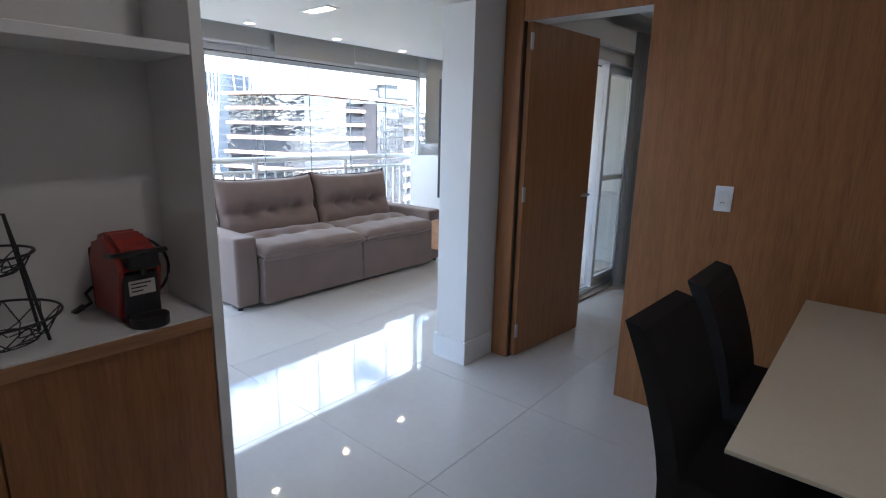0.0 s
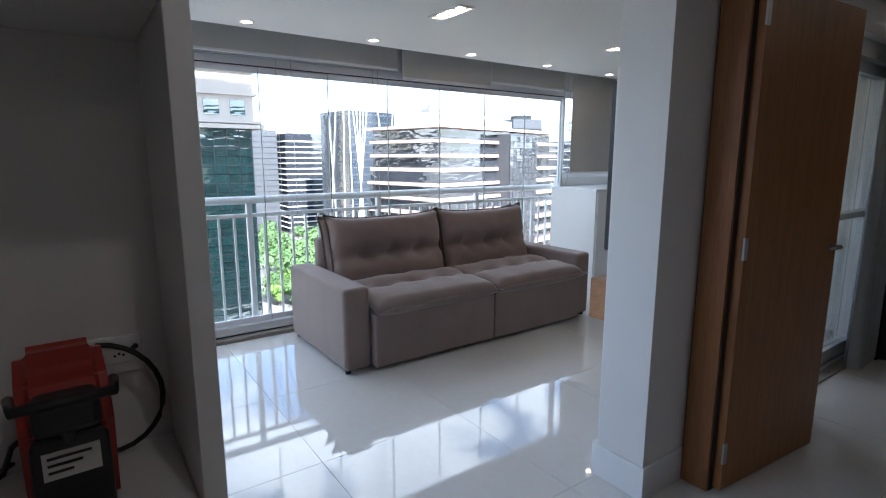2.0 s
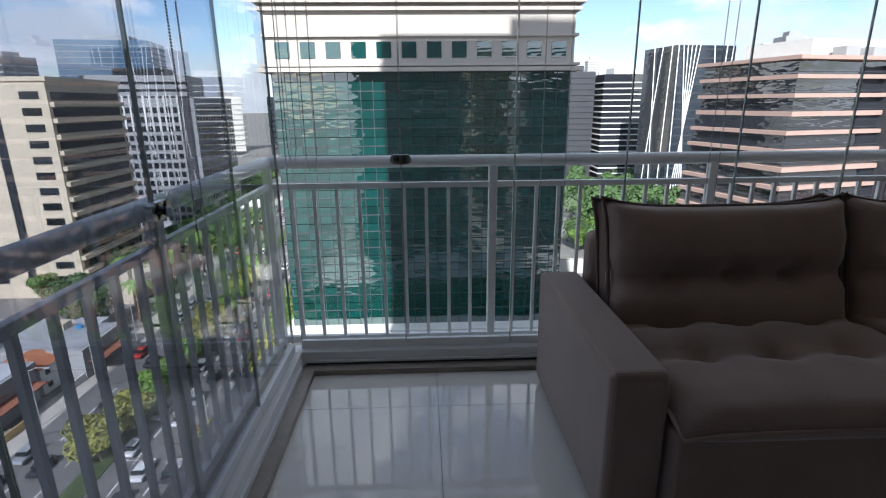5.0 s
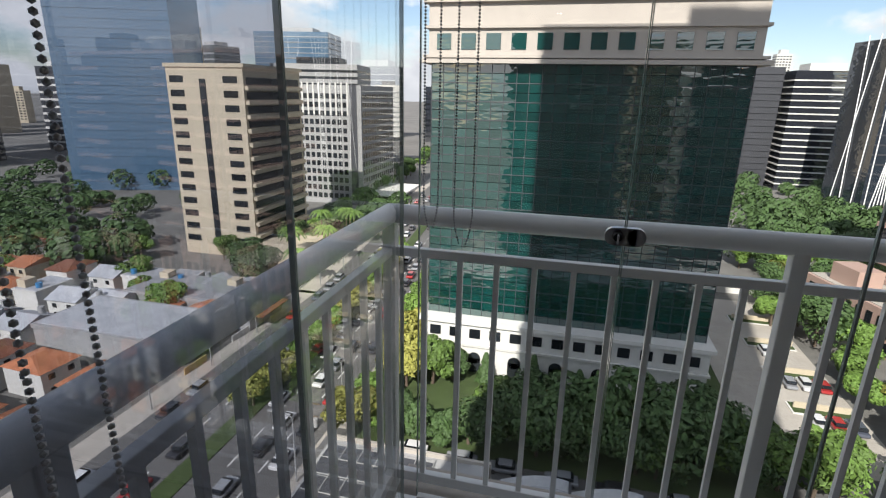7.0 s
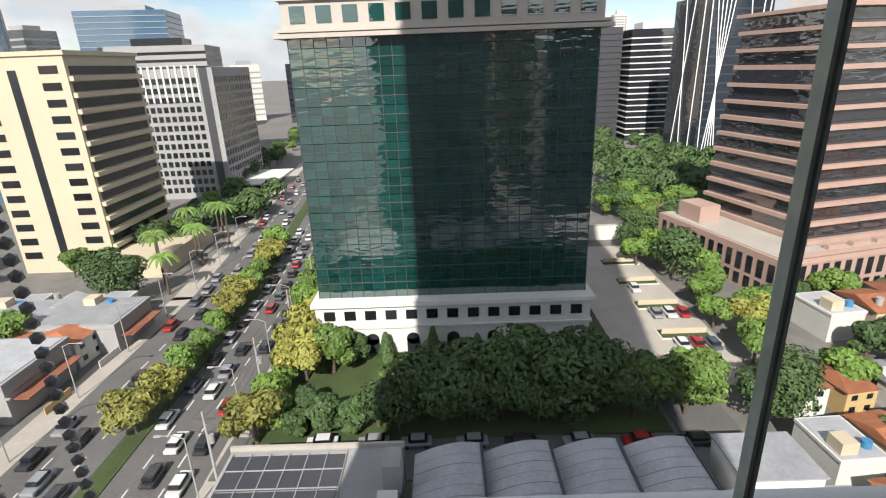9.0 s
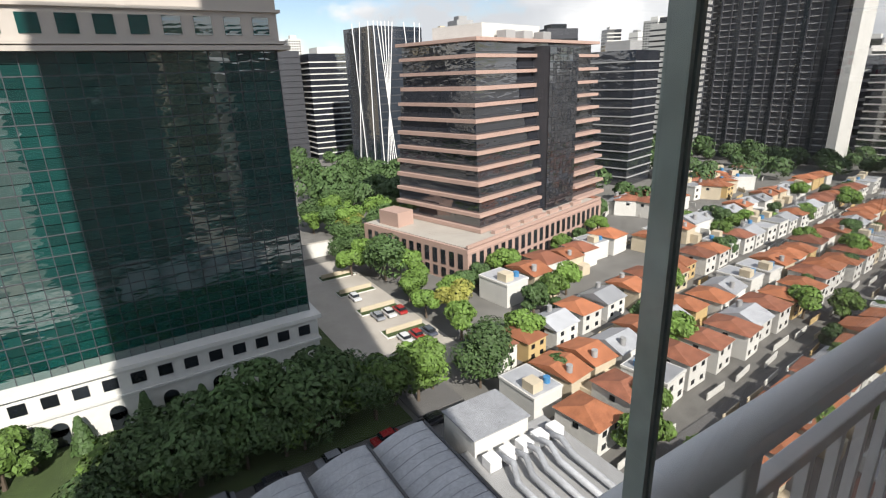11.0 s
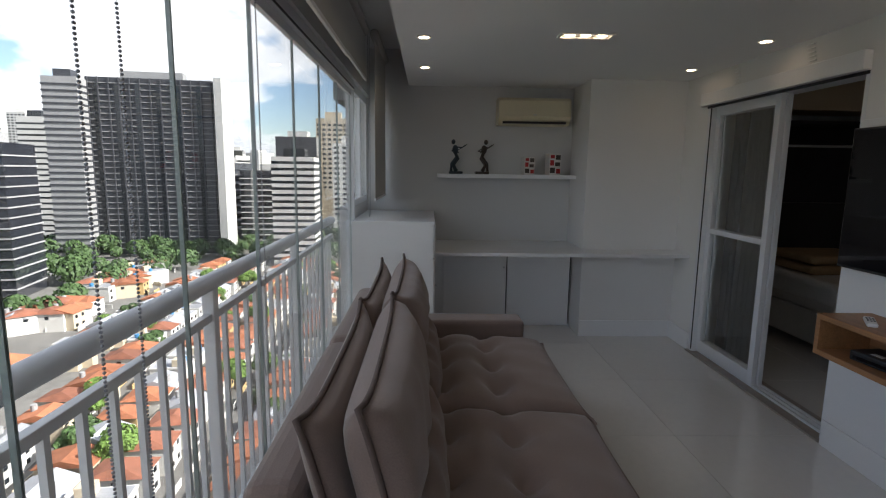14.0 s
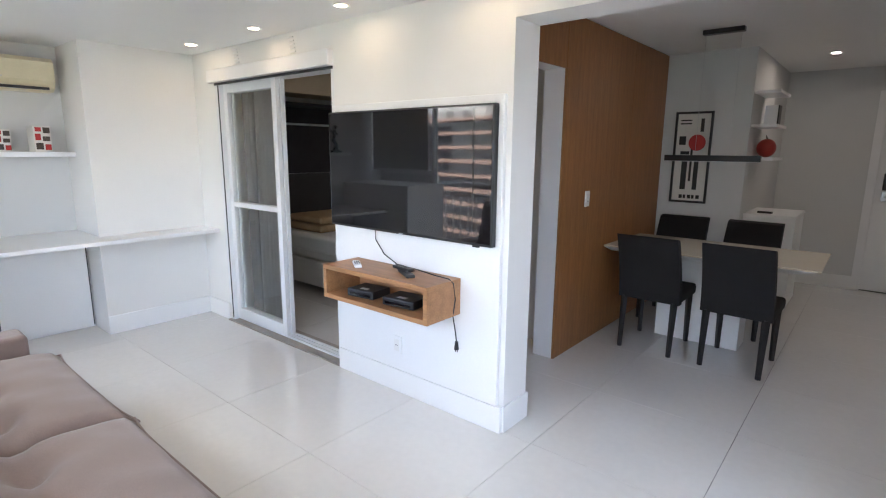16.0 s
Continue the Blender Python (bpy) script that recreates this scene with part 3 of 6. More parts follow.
set_top_box(0.86, 0.18, 0.2, "flat black receiver box in the console")
set_top_box(0.56, 0.17, 0.22, "black modem with a pale label in the console")
def remote(x, y, turn, z, w, L, mat, label):
    t = thing("remote_control", label, "remote control", pose(x, y, z, 0, 0, turn), "remote controls")
    part("body", B(-w / 2, w / 2, -L / 2, L / 2, 0, 0.018, bevel=0.006, seg=3), mat, t)
    for i in range(4):
        for j in (-1, 0, 1):
            part("button", B(j * w * 0.27 - 0.004, j * w * 0.27 + 0.004, -L * 0.3 + i * L * 0.15, -L * 0.3 + i * L * 0.15 + 0.008, 0.018, 0.0195), M_DARKM, t)
remote(0.94, 0.2, 55, 0.822, 0.042, 0.15, M_LACQ, "white remote control lying on the console")
remote(0.56, 0.17, 60, 0.822, 0.05, 0.19, M_BLACK, "black remote control lying on the console")
remote(0.60, 0.15, 80, 0.8405, 0.045, 0.16, M_BLACK, "black remote control lying across another")
cable = thing("power_cable", "thin black cable with a plug hanging past the console", "cable")
part("cord", tube(bmesh.new(), [(0.95, 0.04, 1.03), (0.94, 0.045, 0.96), (0.86, 0.05, 0.88), (0.74, 0.06, 0.836), (0.55, 0.07, 0.831), (0.4, 0.1, 0.829), (0.30, 0.11, 0.829), (0.268, 0.11, 0.81), (0.262, 0.1, 0.72), (0.285, 0.09, 0.62), (0.27, 0.085, 0.53), (0.265, 0.08, 0.47)], 0.0035, 6), M_BLACK, cable, smooth=True)
bm = R((0.265, 0.08, 0.475), (0.265, 0.08, 0.43), 0.009, 0.014)
rod(bm, (0.259, 0.08, 0.43), (0.259, 0.08, 0.415), 0.0025, seg=6)
rod(bm, (0.271, 0.08, 0.43), (0.271, 0.08, 0.415), 0.0025, seg=6)
part("plug", bm, M_BLACK, cable)

def wall_plate(at, label, sockets, vertical=True, group="wall plates"):
    """A plate lying in the local xz-plane, face towards local +y."""
    t = thing("wall_socket", label, "socket", at, group)
    w, hh = (0.075, 0.118) if vertical else (0.118, 0.075)
    part("plate", B(-w / 2, w / 2, 0, 0.008, -hh / 2, hh / 2, bevel=0.003), M_LACQ, t)
    part("insert", B(-w / 2 + 0.016, w / 2 - 0.016, 0.008, 0.011, -hh / 2 + 0.022, hh / 2 - 0.022, bevel=0.001), M_WALL, t)
    for sx, sz in sockets:
        for k in (-1, 0, 1):
            part("hole", R((sx + k * 0.007, 0.0112, sz + (0.003 if k == 0 else 0)), (sx + k * 0.007, 0.0118, sz + (0.003 if k == 0 else 0)), 0.0025, seg=8), M_INK, t)
    return t
wall_plate(pose(0.77, 0.031, 0.313), "white low wall socket under the console", [(0, 0)])
wall_plate(pose(WX - 0.012, -1.5, 1.155, 0, 0, 90), "white switch plate on the wood panelling", [(0, -0.018)])
wall_plate(pose(-1.80, -0.227, 1.05, 0, 0, 180), "white double socket in the coffee nook", [(-0.02, 0), (0.02, 0)], False)

# ---- east end: desk, cabinets, shelf, air conditioner ----
tall = thing("window_cabinet", "white lacquered chest-high cabinet under the end window", "cabinet")
part("body", B(2.684, 3.795, 2.20, 2.835, 0.0, 1.08, bevel=0.002), M_LACQ, tall)
part("top", B(2.674, 3.797, 2.19, 2.838, 1.08, 1.10, bevel=0.002), M_LACQ, tall)
for z0, z1 in ((0.08, 0.80), (0.815, 1.07)):
    part("door", B(2.70, 3.0, 2.186, 2.20, z0, z1, bevel=0.002), M_LACQ, tall)
part("knob", R((2.9, 2.17, 0.55), (2.9, 2.187, 0.55), 0.008, seg=10), M_STEEL, tall, "steel knob")
desk = tagged(part("desk_top", B(3.0, 3.80, 0.85, 2.19, 0.78, 0.81, bevel=0.002), M_LACQ), "long white lacquered desktop fixed along the end wall", "desk")
part("shelf_end", B(3.0, 3.268, 0.002, 0.85, 0.78, 0.81, bevel=0.002), M_LACQ, desk)
low = thing("low_cabinet", "white low cupboard with two flush doors under the desktop", "cabinet")
part("body", B(3.6, 3.795, 0.852, 2.19, 0.0, 0.778), M_LACQ, low)
for y0, y1 in ((0.87, 1.475), (1.485, 2.09)):
    d = part("door", B(3.58, 3.6, y0, y1, 0.02, 0.77, bevel=0.002), M_LACQ, low)
    part("seam", B(3.5795, 3.6, y0 - 0.008, y0 - 0.001, 0.02, 0.77), M_DARKM, d)
part("lock", R((3.57, 1.51, 0.58), (3.582, 1.51, 0.58), 0.01, seg=12), M_STEEL, low, "small round lock")
shelf = tagged(part("wall_shelf", B(3.58, 3.798, 0.852, 2.16, 1.43, 1.465, bevel=0.002), M_LACQ), "white floating shelf with figurines and picture cubes", "shelf")

ac = thing("air_conditioner", "ivory split air conditioner under the ceiling", "air conditioner")
bm = bmesh.new()
prof = [(3.798, 2.17), (3.62, 2.17), (3.585, 2.14), (3.58, 2.0), (3.61, 1.945), (3.66, 1.925), (3.798, 1.925)]
ends = [[bm.verts.new((px, py, pz)) for px, pz in prof] for py in (0.93, 1.60)]
for k in range(len(prof)):
    bm.faces.new((ends[0][k], ends[0][(k + 1) % len(prof)], ends[1][(k + 1) % len(prof)], ends[1][k]))
bm.faces.new(ends[0][::-1]), bm.faces.new(ends[1])
part("housing", bm, M_IVORY, ac)
part("air_slot", B(3.592, 3.65, 0.97, 1.56, 1.936, 1.955), M_BLACK, ac, "dark air outlet")
part("louvre", B(3.583, 3.60, 0.97, 1.56, 1.962, 1.966), M_IVORY, ac)
part("badge", B(3.579, 3.5825, 1.25, 1.28, 2.01, 2.018), M_STEEL, ac)

def figurine(y, lean, label, mat):
    bm = bmesh.new()
    box(bm, 3.63, 3.75, y - 0.06, y + 0.07, 1.465, 1.49, bevel=0.008)
    tube(bm, [(3.69, y, 1.49), (3.685, y + 0.03 * lean, 1.55), (3.69, y - 0.01 * lean, 1.61), (3.69, y + 0.01 * lean, 1.67)], 0.02, 10)
    tube(bm, [(3.69, y + 0.05 * lean, 1.49), (3.69, y + 0.045 * lean, 1.56), (3.69, y, 1.62)], 0.014, 8)
    ball(bm, (3.69, y + 0.012 * lean, 1.695), 0.028, (0.8, 1, 1.5))
    ball(bm, (3.69, y + 0.03 * lean, 1.765), 0.02, (1, 1, 1.2))
    tube(bm, [(3.69, y + 0.01 * lean, 1.72), (3.67, y - 0.05, 1.71), (3.66, y - 0.085, 1.735)], 0.007, 6)
    tube(bm, [(3.69, y + 0.02 * lean, 1.72), (3.67, y + 0.045, 1.68), (3.65, y - 0.02, 1.665)], 0.007, 6)
    tube(bm, [(3.66, y - 0.1, 1.745), (3.65, y + 0.03, 1.66)], 0.004, 6)
    tagged(part("figurine", bm, mat, smooth=True), label, "figurine", "figurines")
figurine(1.98, 1.0, "dark resin figurine with blue-green tones on the shelf", M_TEAL)
figurine(1.73, -1.0, "dark bronze resin figurine of a bent dancer on the shelf", M_BRONZE)
def picture_cube(y, s, h):
    t = thing("picture_box", "decorative box with red, white and dark printed blocks", "box", pose(3.66, y, 1.465, 0, 0, 8), "picture boxes")
    part("body", B(-s / 2, s / 2, -s / 2, s / 2, 0, h, bevel=0.002), M_PAPER, t)
    for i, (a, b, c, d, m) in enumerate(((-0.45, -0.1, 0.08, 0.3, M_REDINK), (0.0, 0.42, 0.1, 0.35, M_BRONZE), (-0.42, 0.0, 0.42, 0.6, M_BRONZE), (0.1, 0.42, 0.45, 0.7, M_REDINK), (-0.45, -0.05, 0.72, 0.94, M_BRONZE), (0.05, 0.4, 0.78, 0.94, M_REDINK))):
        part("print", B(-s / 2 - 0.0012, -s / 2 + 0.001, a * s, b * s, c * h, d * h), m, t)
picture_cube(1.30, 0.1, 0.165)
picture_cube(1.06, 0.115, 0.2)

# ---- coffee nook ----
nook = thing("sideboard", "oak-veneered base unit with a white worktop and end panel", "sideboard")
part("carcass", B(-3.3, -1.70, -0.515, -0.23, 0.08, 0.83), M_WOOD, nook)
part("plinth", B(-3.3, -1.70, -0.48, -0.23, 0.0, 0.08), M_DARKM, nook)
for x0, x1 in ((-3.3, -2.77), (-2.765, -2.24), (-2.235, -1.702)):
    part("door", B(x0, x1, -0.533, -0.515, 0.05, 0.825, bevel=0.002), M_WOOD, nook)
part("edge_strip", B(-3.3, -1.702, -0.545, -0.533, 0.825, 0.862, bevel=0.004), M_WOODH, nook)
part("worktop", B(-3.3, -1.702, -0.533, -0.23, 0.832, 0.866), M_LACQ, nook)
part("end_panel", B(-1.70, -1.665, -0.54, -0.16, 0.0, 2.4, bevel=0.002), M_LACQ, nook)
tagged(part("nook_shelf", B(-3.3, -1.702, -0.535, -0.228, 1.625, 1.655, bevel=0.002), M_LACQ), "white shelf board over the coffee nook", "shelf")

cof = thing("coffee_machine", "red and black capsule coffee machine on the worktop", "coffee machine", pose(-1.865, -0.37, 0.866, 0, 0, 3))
bm = bmesh.new()
prof = [(-0.13, 0.0), (0.07, 0.0), (0.07, 0.17), (0.10, 0.19), (0.05, 0.235), (-0.02, 0.262), (-0.1, 0.24), (-0.135, 0.17)]
ends = [[bm.verts.new((px, py, pz)) for py, pz in [(-a, b) for a, b in prof]] for px in (-0.058, 0.058)]
for k in range(len(prof)):
    bm.faces.new((ends[0][k], ends[0][(k + 1) % len(prof)], ends[1][(k + 1) % len(prof)], ends[1][k]))
bm.faces.new(ends[0][::-1]), bm.faces.new(ends[1])
bmesh.ops.bevel(bm, geom=list(bm.edges), offset=0.018, segments=3, affect='EDGES')
part("housing", bm, M_RED, cof)
part("front", B(-0.05, 0.05, -0.085, -0.068, 0.012, 0.15, bevel=0.006), M_BLACK, cof)
part("head", B(-0.042, 0.042, -0.125, -0.06, 0.165, 0.215, bevel=0.012, seg=3), M_BLACK, cof)
part("lever", tube(bmesh.new(), [(-0.066, -0.03, 0.2), (-0.06, -0.12, 0.215), (0.06, -0.12, 0.215), (0.066, -0.03, 0.2)], 0.008, 8), M_BLACK, cof, smooth=True)
part("spout", R((0, -0.1, 0.165), (0, -0.1, 0.145), 0.012, 0.008, seg=12), M_BLACK, cof)
bm = R((0, -0.115, 0.0), (0, -0.115, 0.028), 0.052, seg=24)
part("drip_tray", bm, M_BLACK, cof)
st = part("sticker", B(-0.036, 0.036, -0.0875, -0.085, 0.085, 0.128), M_PAPER, cof, "white paper sticker")
for i in range(3):
    part("print_bar", B(-0.03, 0.025 - 0.012 * i, -0.0885, -0.0875, 0.117 - i * 0.011, 0.121 - i * 0.011), M_INK, st)
part("water_tank", B(-0.05, 0.05, 0.13, 0.165, 0.0, 0.2, bevel=0.012, seg=3), M_BLACK, cof)
part("cord", tube(bmesh.new(), [(0.03, 0.16, 0.03), (-0.06, 0.17, 0.02), (-0.12, 0.12, 0.012), (-0.13, 0.05, 0.03), (-0.09, 0.05, 0.05), (-0.08, 0.12, 0.06), (-0.02, 0.18, 0.08), (0.08, 0.17, 0.15), (0.12, 0.12, 0.2)], 0.005, 8), M_BLACK, cof, smooth=True)
part("cord", tube(bmesh.new(), [(0.055 + 0.095 * math.sin(math.pi * k / 14), 0.1 - 0.03 * math.sin(math.pi * k / 14), 0.115 + 0.105 * math.cos(math.pi * k / 14)) for k in range(15)], 0.005, 8), M_BLACK, cof, smooth=True)

bas = thing("wire_basket", "two-tier dark wire fruit basket standing empty", "basket", pose(-2.19, -0.385, 0.867))
def bowl(r, z, depth, nm):
    b = part(nm, tube(bmesh.new(), [(r * math.cos(i * math.pi / 16), r * math.sin(i * math.pi / 16), z + depth) for i in range(32)], 0.0035, 6, True), M_DARKM, bas, smooth=True)
    bm = bmesh.new()
    for i in range(10):
        for s in (-1, 1):
            a0, a1, a2 = i * math.pi / 5, i * math.pi / 5 + s * 0.35, i * math.pi / 5 + s * 0.9
            tube(bm, [(r * math.cos(a0), r * math.sin(a0), z + depth), (0.75 * r * math.cos(a1), 0.75 * r * math.sin(a1), z + 0.25 * depth), (0.35 * r * math.cos(a2), 0.35 * r * math.sin(a2), z)], 0.0018, 5)
    part("wire_mesh", bm, M_DARKM, b, smooth=True)
    part("inner_ring", tube(bmesh.new(), [(0.62 * r * math.cos(i * math.pi / 12), 0.62 * r * math.sin(i * math.pi / 12), z + 0.12 * depth) for i in range(24)], 0.002, 5, True), M_DARKM, b, smooth=True)
bowl(0.145, 0.006, 0.075, "lower_bowl")
bowl(0.105, 0.19, 0.055, "upper_bowl")
for s in (-1, 1):
    part("frame_bar", tube(bmesh.new(), [(s * 0.1, -0.05, 0.004), (s * 0.075, -0.02, 0.2), (s * 0.055, 0.0, 0.34), (-s * 0.0, 0.0, 0.345)], 0.0045, 6), M_DARKM, bas, smooth=True)
    part("frame_bar", tube(bmesh.new(), [(s * 0.1, 0.05, 0.004), (s * 0.075, 0.02, 0.2), (s * 0.055, 0.0, 0.34)], 0.0045, 6), M_DARKM, bas, smooth=True)

# ---- dining corner ----
table = thing("dining_table", "white table with a beige glass top against the wood wall", "dining table")
bm = bmesh.new()
lo = [bm.verts.new(p) for p in ((-1.02, -2.55, 0.685), (WX - 0.02, -2.55, 0.685), (WX - 0.02, -2.03, 0.685), (-1.02, -2.03, 0.685))]
hi = [bm.verts.new(p) for p in ((-1.19, -2.70, 0.74), (WX - 0.014, -2.70, 0.74), (WX - 0.014, -1.88, 0.74), (-1.19, -1.88, 0.74))]
for k in range(4):
    bm.faces.new((lo[k], lo[(k + 1) % 4], hi[(k + 1) % 4], hi[k]))
bm.faces.new(lo[::-1]), bm.faces.new(hi)
part("tabletop", bm, M_LACQ, table)
part("glass_top", B(-1.19, WX - 0.015, -2.70, -1.88, 0.7405, 0.752, bevel=0.002), M_BEIGEGL, table, "back-painted beige glass")
part("pedestal", B(-0.72, -0.10, -2.42, -2.16, 0.0, 0.685, bevel=0.004), M_LACQ, table)

chair = thing("dining_chair", "charcoal velvet dining chair with black legs at the table", "chair", pose(-0.17, -1.92, 0), "chairs round the table")
part("seat", B(-0.225, 0.225, -0.24, 0.2, 0.40, 0.49, bevel=0.025, seg=3), M_CHAIR, chair)
bm = bmesh.new()
for i in range(9):
    f = i / 8
    z, yb = 0.40 + 0.51 * f, 0.185 + 0.15 * f ** 1.6
    wv = 0.225 - 0.01 * f
    for p in ((-wv, yb - 0.03), (wv, yb - 0.03), (wv, yb + 0.03), (-wv, yb + 0.03)):
        bm.verts.new((p[0], p[1], z - (0.012 if i == 8 and p[1] < yb else 0)))
bm.verts.ensure_lookup_table()
for i in range(8):
    for k in range(4):
        bm.faces.new((bm.verts[4 * i + k], bm.verts[4 * i + (k + 1) % 4], bm.verts[4 * i + 4 + (k + 1) % 4], bm.verts[4 * i + 4 + k]))
bm.faces.new([bm.verts[k] for k in (3, 2, 1, 0)]), bm.faces.new([bm.verts[32 + k] for k in range(4)])
bmesh.ops.bevel(bm, geom=[e for e in bm.edges if len(e.link_faces) == 2 and e.calc_face_angle(0) > 0.8], offset=0.014, segments=3, affect='EDGES')
part("backrest", bm, M_CHAIR, chair)
for sx in (-1, 1):
    part("leg", R((sx * 0.185, 0.20, 0.41), (sx * 0.185, 0.235, 0.0), 0.026, 0.018, seg=4), M_BLACK, chair)
    part("leg", R((sx * 0.185, -0.2, 0.41), (sx * 0.185, -0.215, 0.0), 0.026, 0.018, seg=4), M_BLACK, chair)
copy_thing(chair, pose(-0.765, -1.92, 0, 0, 0, -2))
copy_thing(chair, pose(-0.02, -2.72, 0, 0, 0, 180))
copy_thing(chair, pose(-0.60, -2.72, 0, 0, 0, 178))

pic = thing("framed_poster", "tall black-framed poster with dark figures and a red disc", "picture", pose(0.0, -3.149, 1.455))
bm = bmesh.new()
for a in ((-0.165, -0.145, -0.425, 0.425), (0.145, 0.165, -0.425, 0.425), (-0.145, 0.145, -0.425, -0.405), (-0.145, 0.145, 0.405, 0.425)):
    box(bm, a[0], a[1], 0, 0.025, a[2], a[3], bevel=0.002)
part("frame", bm, M_BLACK, pic)
sheet = part("sheet", B(-0.145, 0.145, 0.001, 0.008, -0.405, 0.405), M_PAPER, pic)
part("disc", R((-0.04, 0.008, 0.14), (-0.04, 0.0095, 0.14), 0.075, seg=28), M_REDINK, sheet)
for a in ((0.03, 0.08, -0.3, -0.02), (-0.07, -0.03, -0.3, 0.0), (0.02, 0.1, 0.03, 0.06), (-0.1, 0.1, -0.02, 0.0), (-0.01, 0.01, -0.22, 0.16), (0.06, 0.12, 0.12, 0.2), (-0.09, -0.06, 0.24, 0.36)):
    part("ink_shape", B(a[0], a[1], 0.008, 0.009, a[2], a[3], bevel=0.0), M_INK, sheet)
for i, w in enumerate((0.03, 0.022, 0.03, 0.022, 0.03)):
    part("letter_bar", B(0.08 - i * 0.038 - w, 0.08 - i * 0.038, 0.008, 0.009, -0.385, -0.35), M_INK, sheet)
for i in range(2):
    part("letter_bar", B(0.02, 0.12, 0.008, 0.009, 0.34 - i * 0.03, 0.352 - i * 0.03), M_INK, sheet)

pend = thing("pendant_lamp", "black linear pendant lamp hung over the dining table", "pendant lamp")
part("bar", B(-0.715, -0.037, -2.275, -2.225, 1.44, 1.485, bevel=0.003), M_BLACK, pend)
part("diffuser", B(-0.70, -0.05, -2.265, -2.235, 1.436, 1.44), M_LACQ, pend)
part("canopy", B(-0.52, -0.24, -2.28, -2.22, 2.375, 2.409, bevel=0.003), M_BLACK, pend)
for x in (-0.5, -0.26):
    part("wire", R((x, -2.25, 1.485), (x, -2.25, 2.38), 0.0012, seg=5), M_STEEL, pend)

for z in (2.02, 1.73, 1.44):
    tagged(part("corner_shelf", B(-0.66, -0.461, -3.75, -3.2, z, z + 0.025, bevel=0.002), M_LACQ), "small white wall shelf beside the dining corner", "shelf", "corner shelves")
t = thing("white_box", "white and black carton standing on a wall shelf", "box")
part("body", B(-0.62, -0.52, -3.56, -3.42, 1.755, 1.93, bevel=0.002), M_LACQ, t)
part("black_side", B(-0.63, -0.621, -3.56, -3.42, 1.755, 1.93), M_BLACK, t)
bm = ball(bmesh.new(), (-0.56, -3.45, 1.55), 0.09, (0.9, 0.9, 0.95), 20, 12)
apple = tagged(part("apple_ornament", bm, M_RED, smooth=True), "glossy red apple ornament on a wall shelf", "ornament")
part("stalk", R((-0.56, -3.45, 1.625), (-0.55, -3.45, 1.665), 0.006, 0.004, seg=8), M_BRONZE, apple)
buf = thing("white_buffet", "white lacquered cabinet against the dining side wall", "cabinet")
part("body", B(-0.86, -0.462, -3.95, -3.3, 0.08, 0.93, bevel=0.003), M_LACQ, buf)
part("top", B(-0.88, -0.462, -3.97, -3.28, 0.93, 0.955, bevel=0.003), M_LACQ, buf)
part("plinth", B(-0.82, -0.462, -3.9, -3.34, 0.0, 0.08), M_STEEL, buf)
part("door", B(-0.874, -0.86, -3.94, -3.63, 0.09, 0.92, bevel=0.002), M_LACQ, buf)
part("door", B(-0.874, -0.86, -3.62, -3.31, 0.09, 0.92, bevel=0.002), M_LACQ, buf)
t = thing("remote_control", "small black remote lying on the white cabinet", "remote control", pose(-0.62, -3.4, 0.955, 0, 0, 80), "remote controls")
part("body", B(-0.02, 0.02, -0.06, 0.06, 0, 0.018, bevel=0.004), M_BLACK, t)

ent = thing("door_entrance", "white flush entrance door with a black electronic lock", "door", kind="structure")
part("leaf", B(-2.24, -1.36, -5.18, -5.13, 0.01, 2.08, bevel=0.002), M_LACQ, ent)
bm = B(-1.37, -1.29, -5.14, -5.088, 0, 2.16, bevel=0.003)
box(bm, -2.31, -2.23, -5.14, -5.088, 0, 2.16, bevel=0.003)
box(bm, -2.23, -1.37, -5.14, -5.088, 2.08, 2.16, bevel=0.003)
part("door_frame", bm, M_LACQ, ent)
lk = part("lock_plate", B(-1.50, -1.43, -5.13, -5.10, 1.12, 1.3, bevel=0.008), M_BLACK, ent, "black electronic lock")
part("lock_body", B(-1.50, -1.43, -5.13, -5.105, 1.0, 1.11, bevel=0.006), M_STEEL, lk)
part("lever", tube(bmesh.new(), [(-1.465, -5.1, 1.05), (-1.465, -5.06, 1.05), (-1.57, -5.055, 1.05)], 0.009), M_STEEL, lk, smooth=True)

# ---- bedroom glimpses ----
def curtain(name, pts, z0, z1, mat, label):
    bm = bmesh.new()
    cols = []
    (x0, y0), (x1, y1) = pts
    n = 60
    for i in range(n + 1):
        f = i / n
        wv = 0.028 * math.sin(f * 44) + 0.012 * math.sin(f * 91 + 1)
        px, py = x0 + (x1 - x0) * f, y0 + (y1 - y0) * f
        nx, ny = -(y1 - y0), (x1 - x0)
        L = math.hypot(nx, ny)
        cols.append([bm.verts.new((px + nx / L * wv * k, py + ny / L * wv * k, z)) for z, k in ((z0, 1.3), ((z0 + z1) / 2, 1.0), (z1, 0.6))])
    for i in range(n):
        for k in range(2):
            bm.faces.new((cols[i][k], cols[i + 1][k], cols[i + 1][k + 1], cols[i][k + 1]))
    bmesh.ops.solidify(bm, geom=list(bm.faces), thickness=0.004)
    tagged(part(name, bm, mat, smooth=True), label, "curtain")
curtain("dark_curtain", ((2.70, -0.30), (3.25, -0.30)), 0.01, 2.43, M_CURT, "dark charcoal curtain gathered beside the sliding door")
curtain("sheer_curtain", ((2.30, -0.24), (2.72, -0.24)), 0.02, 2.3, M_SHEER, "light grey sheer curtain behind the sliding door")
bed = thing("bed", "low upholstered bed with pale linen", "bed")
